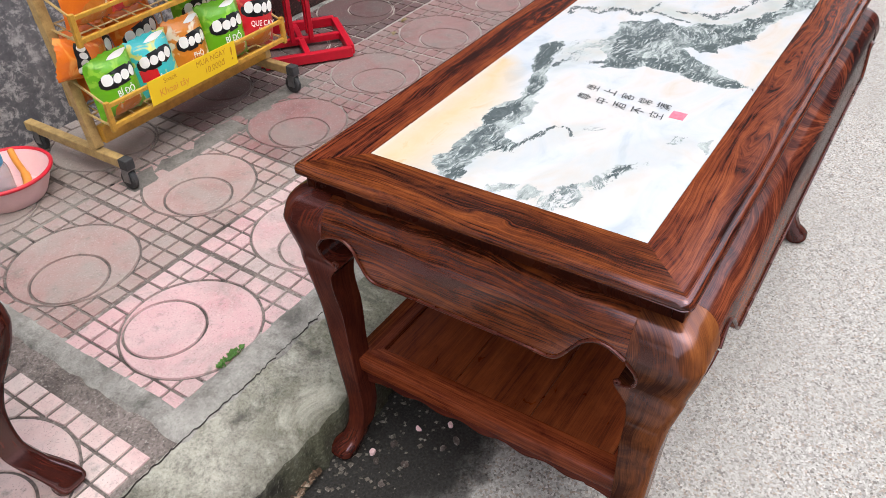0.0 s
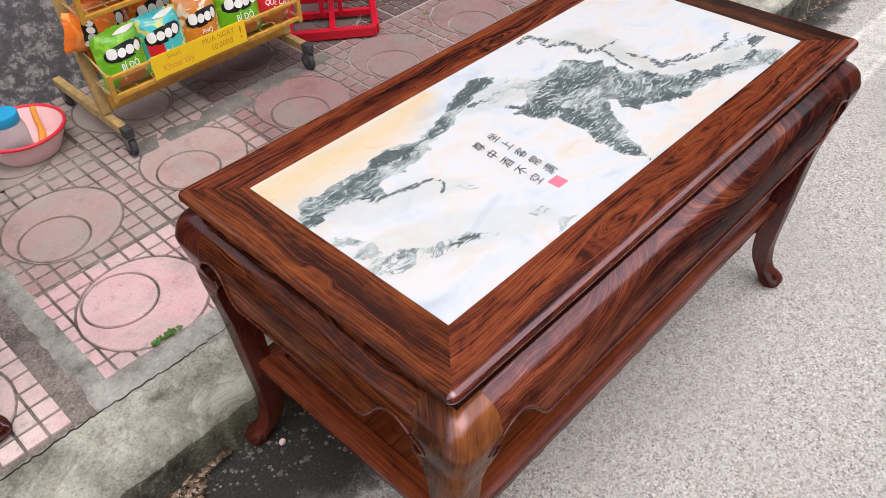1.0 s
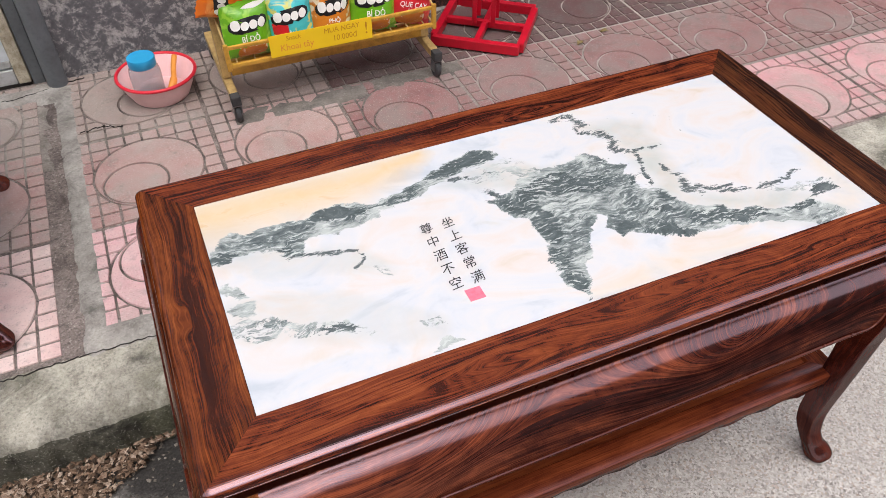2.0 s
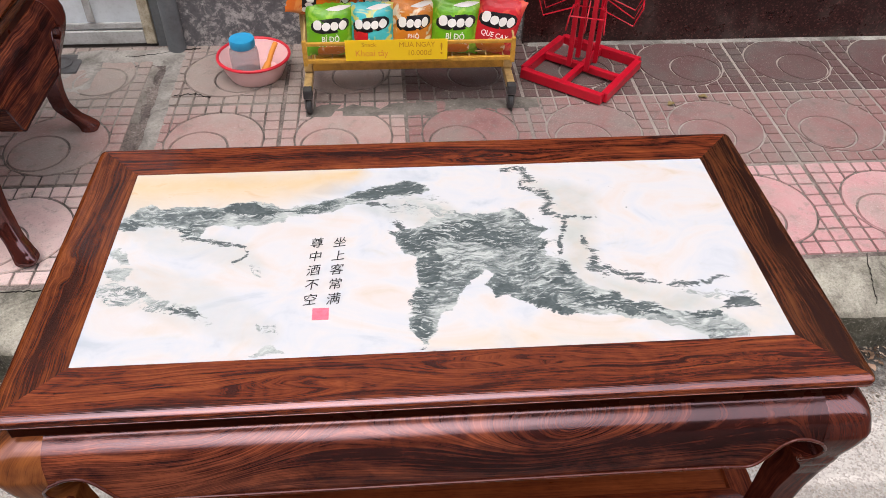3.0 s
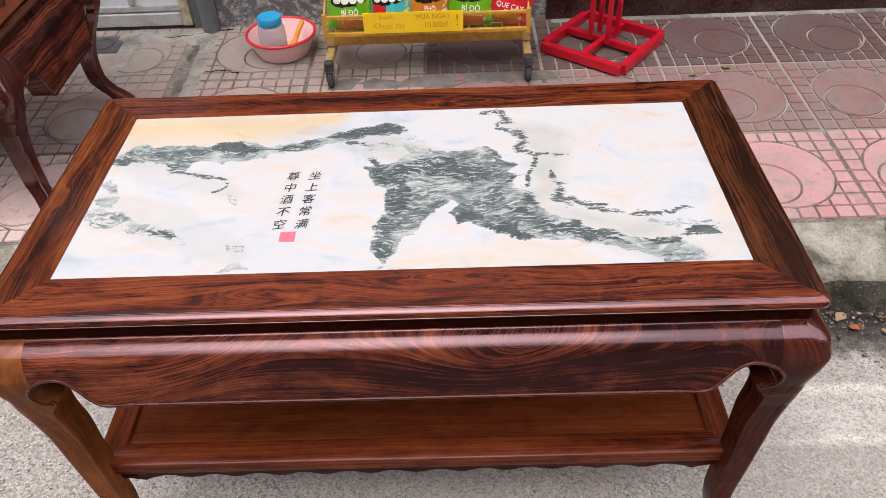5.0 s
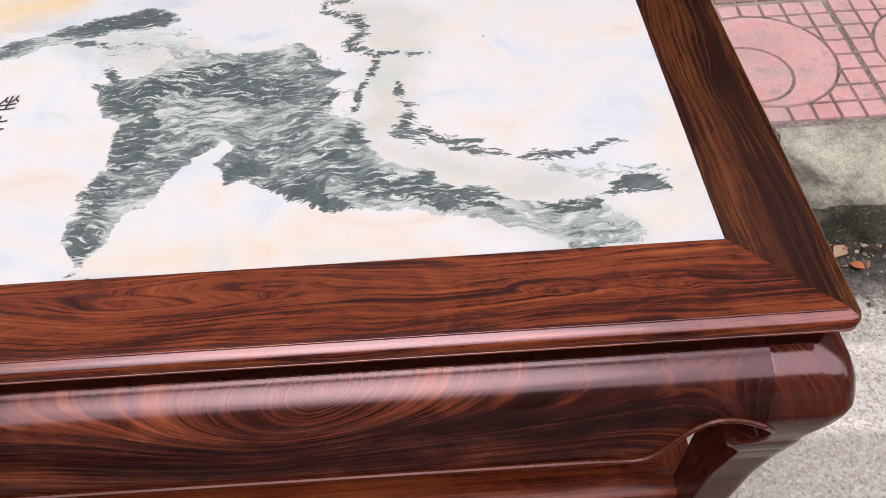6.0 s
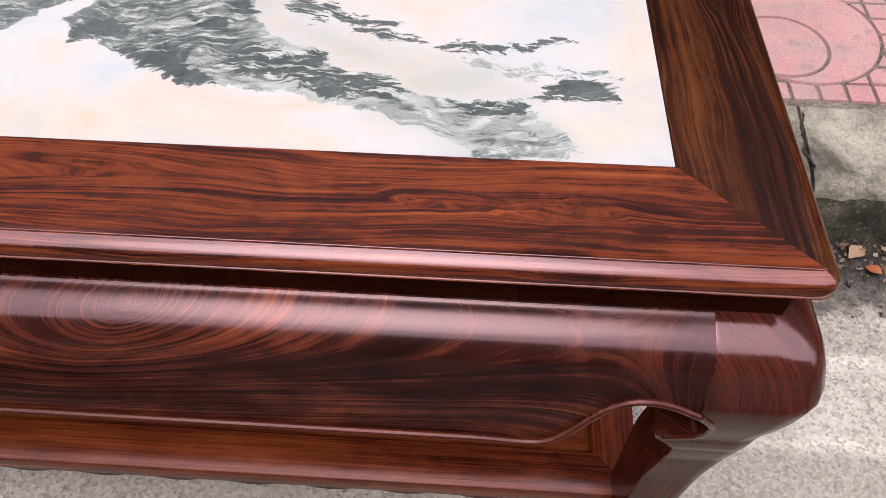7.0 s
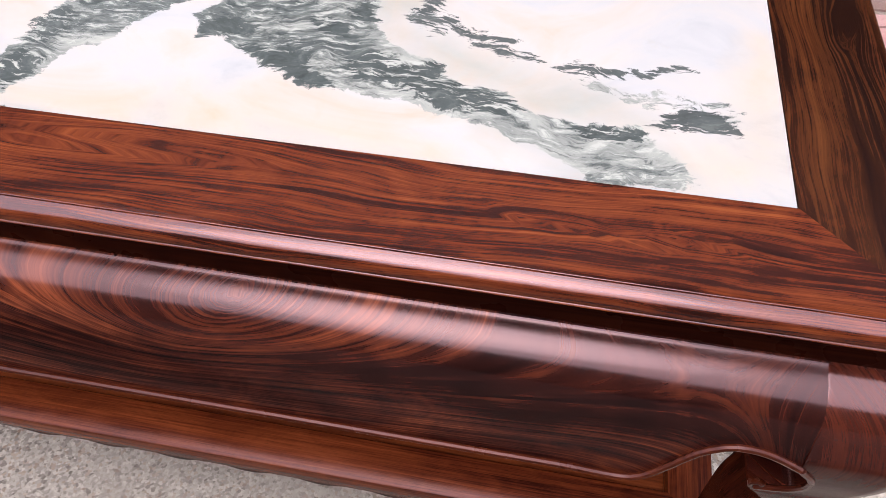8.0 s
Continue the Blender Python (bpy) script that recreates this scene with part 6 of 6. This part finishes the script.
fallen_leaf(0.896, 1.262, pave_z(1.26) + 0.001, 0.032, 30, DRY_LEAF, "dry beige leaf on the pavement tiles")
fallen_leaf(1.02, 1.30, pave_z(1.3) + 0.001, 0.03, 160, DRY_LEAF, "dry curled leaf on the pavement tiles")
fallen_leaf(1.072, 0.300, 0.006, 0.040, 40, PALE_LEAF, "pale pinkish dry leaf in the dark gutter")
fallen_leaf(1.092, 0.262, 0.005, 0.028, 150, ORANGE_LEAF, "orange-brown dry leaf in the dark gutter")
fallen_leaf(1.165, 0.245, 0.005, 0.026, 110, PALE_LEAF, "pale curled dry leaf in the dark gutter")


def grit():
    vs, fs = [], []
    for i in range(1700):
        x = rng.uniform(-2.2, 2.2)
        y = 0.325 - abs(rng.gauss(0, 0.085))
        if y < 0.02:
            continue
        s = min(0.011, 0.0022 + abs(rng.gauss(0, 0.0022)))
        k = len(vs)
        a = rng.uniform(0, 3)
        for dx, dy, dz in ((1, 0, 0.3), (0, 1, 0.4), (-1, 0, 0.2), (0, -1, 0.35), (0.1, 0.1, 1.0), (0, 0, -0.3)):
            j = rng.uniform(0.7, 1.3) * s
            vs.append((x + j * (dx * math.cos(a) - dy * math.sin(a)), y + j * (dx * math.sin(a) + dy * math.cos(a)), max(-0.001, j * dz)))
        fs += [(k + p, k + (p + 1) % 4, k + 4) for p in range(4)] + [(k + (p + 1) % 4, k + p, k + 5) for p in range(4)]
    me = bpy.data.meshes.new("gutter_grit")
    me.from_pydata(vs, [], fs)
    me.materials.append(PEBBLE)
    return tagged(new("gutter_grit", me), "loose brown grit and small stones along the gutter", "grit", kind="stuff")


def litter():
    """Brown leaf and bark flakes heaped in the gutter before the shop door."""
    vs, fs = [], []
    r4 = random.Random(12)
    for i in range(13000):
        if i < 12400:
            x, y = r4.uniform(-2.3, -0.66), 0.325 - abs(r4.uniform(-0.19, 0.19) + r4.gauss(0, 0.02))
            if y < 0.115 + 0.022 * math.sin(x * 21) + 0.012 * math.sin(x * 57) + 0.9 * max(0.0, x + 0.95):
                continue
            lift = 0.022 * max(0.0, (y - 0.06) / 0.26)
        else:
            x, y, lift = r4.uniform(0.66, 2.4), 0.32 - abs(r4.gauss(0, 0.035)), 0.004
        size, rz, tilt = r4.uniform(0.0035, 0.0105), r4.uniform(0, 6.28), r4.uniform(-0.7, 0.7)
        slim = r4.uniform(0.35, 0.8)
        k = len(vs)
        z = r4.uniform(0.001, 0.004) + lift * r4.uniform(0.3, 1.0)
        for dx, dy, dz in ((-1, -0.2, 0), (-0.1, -1, 0), (1, 0.1, 0), (0.2, 1, 0), (0, 0, 0.18), (0, 0, -0.1)):
            px, py = size * dx, size * slim * dy
            vs.append((x + px * math.cos(rz) - py * math.sin(rz), y + px * math.sin(rz) + py * math.cos(rz), max(0.0, z + dx * size * 0.5 * tilt + dz * size + 0.002)))
        fs += [(k + p, k + (p + 1) % 4, k + 4) for p in range(4)] + [(k + (p + 1) % 4, k + p, k + 5) for p in range(4)]
    me = bpy.data.meshes.new("leaf_litter")
    me.from_pydata(vs, [], fs)
    me.materials.append(LITTER)
    return tagged(new("leaf_litter", me), "dry brown leaf litter and bark flakes heaped in the gutter", "litter", kind="stuff")


litter()
grit()
# pale chips lying in the gutter's silt
for i, (x, y, size) in enumerate(((-0.585, 0.262, 0.010), (-0.60, 0.243, 0.010), (-0.545, 0.236, 0.011), (-0.575, 0.188, 0.012), (-0.485, 0.215, 0.009), (-0.64, 0.20, 0.010), (-0.50, 0.142, 0.011), (-0.47, 0.128, 0.014), (-0.44, 0.16, 0.010), (1.005, 0.272, 0.014), (1.045, 0.235, 0.010))):
    chip = thing("cement_chip", "pale broken cement chip lying in the dark gutter", "chip", "chips in the gutter")
    b = bmesh.new()
    ring = []
    for k in range(7):
        a = 2 * math.pi * k / 7
        f = size * rng.uniform(0.55, 1.0)
        ring.append((f * math.cos(a), f * 0.7 * math.sin(a)))
    loft(b, [[(p * 0.96, q * 0.96, -0.001) for p, q in ring], [(p, q, 0.004) for p, q in ring], [(p * 0.8, q * 0.8, 0.0075) for p, q in ring]], True, True)
    part("stone", b, LEDGE if i % 4 else BASIN, chip)
    chip.matrix_world = pose(x, y, 0.001, 0, 0, rng.uniform(0, 180))

# ---- pavement tiles, last ----
PITCH = 0.406


def tile_mesh(ox, oy, name, mat):
    """A 40 cm cement tile: a big raised disc with an off-centre ring, and small squares round it."""
    R, r, half = 0.153, 0.0895, 0.2
    cell = 0.05
    vs, fs = [], []

    def slab(poly, z1=0.0, z0=-0.006, inset=0.0022):
        c = (sum(p[0] for p in poly) / len(poly), sum(p[1] for p in poly) / len(poly))
        k = len(vs)
        n = len(poly)
        for p in poly:
            vs.append((p[0], p[1], z0))
        for p in poly:
            d = math.hypot(p[0] - c[0], p[1] - c[1]) + 1e-9
            f = max(0.0, 1 - inset * 0.7 / d)
            vs.append((c[0] + (p[0] - c[0]) * f, c[1] + (p[1] - c[1]) * f, z1))
        fs.extend((k + i, k + (i + 1) % n, k + n + (i + 1) % n, k + n + i) for i in range(n))
        fs.append(tuple(k + n + i for i in range(n)))

    def clip(poly, nx, ny, d):
        out = []
        for a, b in zip(poly, poly[1:] + poly[:1]):
            da, db = a[0] * nx + a[1] * ny - d, b[0] * nx + b[1] * ny - d
            if da >= 0:
                out.append(a)
            if da * db < 0:
                t = da / (da - db)
                out.append((a[0] + t * (b[0] - a[0]), a[1] + t * (b[1] - a[1])))
        return out

    for i in range(8):
        for j in range(8):
            x0, y0 = -half + i * cell + 0.0028, -half + j * cell + 0.0028
            x1, y1 = x0 + cell - 0.0056, y0 + cell - 0.0056
            poly = [(x0, y0), (x1, y0), (x1, y1), (x0, y1)]
            cx, cy = (x0 + x1) / 2, (y0 + y1) / 2
            d = math.hypot(cx, cy)
            far = max(math.hypot(*p) for p in poly)
            if far < R + 0.012:
                continue
            if d < R + 0.045:
                poly = clip(poly, cx / d, cy / d, R + 0.0045)
            if len(poly) > 2:
                slab(poly)
    n = 44
    # crescent between the disc's edge and the ring groove
    k = len(vs)
    levels = []
    for f, z, mode in ((R, -0.006, 0), (R - 0.002, 0.0, 0), (r + 0.004, 0.0, 1), (r + 0.0025, -0.005, 1), (r - 0.0025, -0.005, 1), (r - 0.004, 0.0, 1), (0.0, 0.0, 1)):
        row = []
        for i in range(n):
            a = 2 * math.pi * i / n
            row.append(len(vs))
            vs.append((f * math.cos(a) + (ox if mode else 0), f * math.sin(a) + (oy if mode else 0), z))
        levels.append(row)
    for p, q in zip(levels, levels[1:]):
        for i in range(n):
            fs.append((p[i], p[(i + 1) % n], q[(i + 1) % n], q[i]))
    me = bpy.data.meshes.new(name)
    me.from_pydata(vs, [], fs)
    me.materials.append(mat)
    me.update()
    return me


T_A, T_B = tile_mesh(-0.042, -0.045, "tile", TILE), tile_mesh(-0.036, 0.045, "tile", TILE)
T_C, T_D = tile_mesh(0.046, -0.040, "tile", TILE_DARK), tile_mesh(0.042, -0.044, "tile", TILE_DARK)
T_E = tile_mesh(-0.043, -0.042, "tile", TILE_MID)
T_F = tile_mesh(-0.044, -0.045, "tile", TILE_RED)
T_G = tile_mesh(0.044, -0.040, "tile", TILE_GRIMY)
T_I = tile_mesh(-0.042, -0.045, "tile", TILE_PALE)
T_H = tile_mesh(-0.042, -0.046, "tile", TILE_PINK)
for row in range(3):
    yc = (0.718, 1.127, 1.533)[row]
    for col in range(-6, 7):
        xc = 1.008 + PITCH * (col - 3)
        if xc < -0.8:
            xc -= 0.075
        if xc < -2.9:
            continue
        # tile colours go darker row by row towards the wall
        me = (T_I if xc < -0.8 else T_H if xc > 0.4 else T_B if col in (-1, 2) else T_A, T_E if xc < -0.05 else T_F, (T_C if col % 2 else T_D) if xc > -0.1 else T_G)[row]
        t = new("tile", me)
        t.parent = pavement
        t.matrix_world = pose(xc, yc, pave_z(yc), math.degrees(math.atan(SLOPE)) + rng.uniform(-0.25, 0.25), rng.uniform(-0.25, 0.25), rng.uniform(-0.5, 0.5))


def cement_patch(x0, x1, y0, y1, lift=0.003, ragged=0.012, seed=0, mat=CEMENT):
    """An uneven smear of cement over the tiles."""
    r2 = random.Random(seed)
    b = bmesh.new()
    nx, ny = max(4, int((x1 - x0) / 0.03)), max(4, int((y1 - y0) / 0.03))
    g = [[None] * (nx + 1) for _ in range(ny + 1)]
    for j in range(ny + 1):
        for i in range(nx + 1):
            edge = i in (0, nx) or j in (0, ny)
            x = x0 + (x1 - x0) * i / nx + (r2.uniform(-ragged, ragged) if edge else 0)
            y = y0 + (y1 - y0) * j / ny + (r2.uniform(-ragged, ragged) if edge else 0)
            z = pave_z(y) + (-0.006 if edge else lift + 0.0016 * noise.noise((x * 11, y * 11, seed)) + 0.001 * noise.noise((x * 40, y * 40, seed)))
            g[j][i] = b.verts.new((x, y, z))
    for j in range(ny):
        for i in range(nx):
            b.faces.new((g[j][i], g[j][i + 1], g[j + 1][i + 1], g[j + 1][i]))
    part("cement_patch", b, mat, pavement, smooth=True)


cement_patch(-0.850, -0.780, 0.50, 1.70, 0.002, 0.006, 1)
cement_patch(-0.86, 0.02, 0.495, 0.585, 0.003, 0.006, 2)
cement_patch(-0.36, 0.12, 1.212, 1.345, 0.0008, 0.028, 9, CEMENT_OLD)
cement_patch(0.10, 0.47, 1.245, 1.345, 0.0008, 0.028, 10, CEMENT_OLD)
cement_patch(-0.78, -0.42, 1.30, 1.38, -0.0015, 0.03, 4, CEMENT_DIRT)
cement_patch(-0.76, -0.40, 1.55, 1.72, -0.0010, 0.03, 12, CEMENT_DIRT)
cement_patch(-1.20, -0.80, 1.60, 1.73, 0.003, 0.015, 5)
cement_patch(0.45, 2.9, 1.668, 1.71, 0.003, 0.008, 6)
cement_patch(-1.28, -0.86, 1.22, 1.62, -0.0022, 0.03, 7, CEMENT_DIRT)
cement_patch(-1.75, -1.05, 1.40, 1.72, 0.0005, 0.03, 8)


def crack(points, width, seed, jit=0.0015):
    """A narrow open crack: a dark ragged ribbon sunk in the cement's surface."""
    r3 = random.Random(seed)
    bmc = bmesh.new()
    rows = []
    for (xa, ya), (xb, yb) in zip(points, points[1:]):
        n = max(2, int(math.hypot(xb - xa, yb - ya) / 0.008))
        for i in range(n):
            f = i / n
            rows.append((xa + (xb - xa) * f + r3.uniform(-jit, jit), ya + (yb - ya) * f + r3.uniform(-jit, jit)))
    ring = []
    for i, (x, y) in enumerate(rows):
        w = width * r3.uniform(0.25, 1.0) * min(1.0, i / 4, (len(rows) - 1 - i) / 4) + 0.0002
        z = (pave_z(y) if y > 0.506 else PAVE - 0.004 - (0.506 - y) * 0.14) + 0.0042
        ring.append([(x - w * 0.7, y - w * 0.7, z - 0.0005), (x, y, z), (x + w * 0.7, y + w * 0.7, z - 0.0005), (x, y, z - 0.006)])
    loft(bmc, ring)
    part("crack", bmc, CRACK, pavement)


crack([(-1.06, 0.497), (-0.86, 0.503), (-0.66, 0.498), (-0.48, 0.504), (-0.30, 0.50)], 0.0011, 11, 0.003)
crack([(-1.00, 1.655), (-0.90, 1.665), (-0.82, 1.70), (-0.74, 1.705)], 0.003, 13, 0.006)
crack([(-0.78, 1.385), (-0.72, 1.40), (-0.66, 1.375)], 0.0014, 14, 0.007)
crack([(1.226, 0.515), (1.212, 0.47), (1.203, 0.43), (1.190, 0.385), (1.180, 0.345)], 0.0020, 16, 0.003)
crack([(0.969, 0.50), (0.963, 0.46), (0.958, 0.41), (0.968, 0.37), (0.962, 0.34)], 0.0052, 15, 0.004)
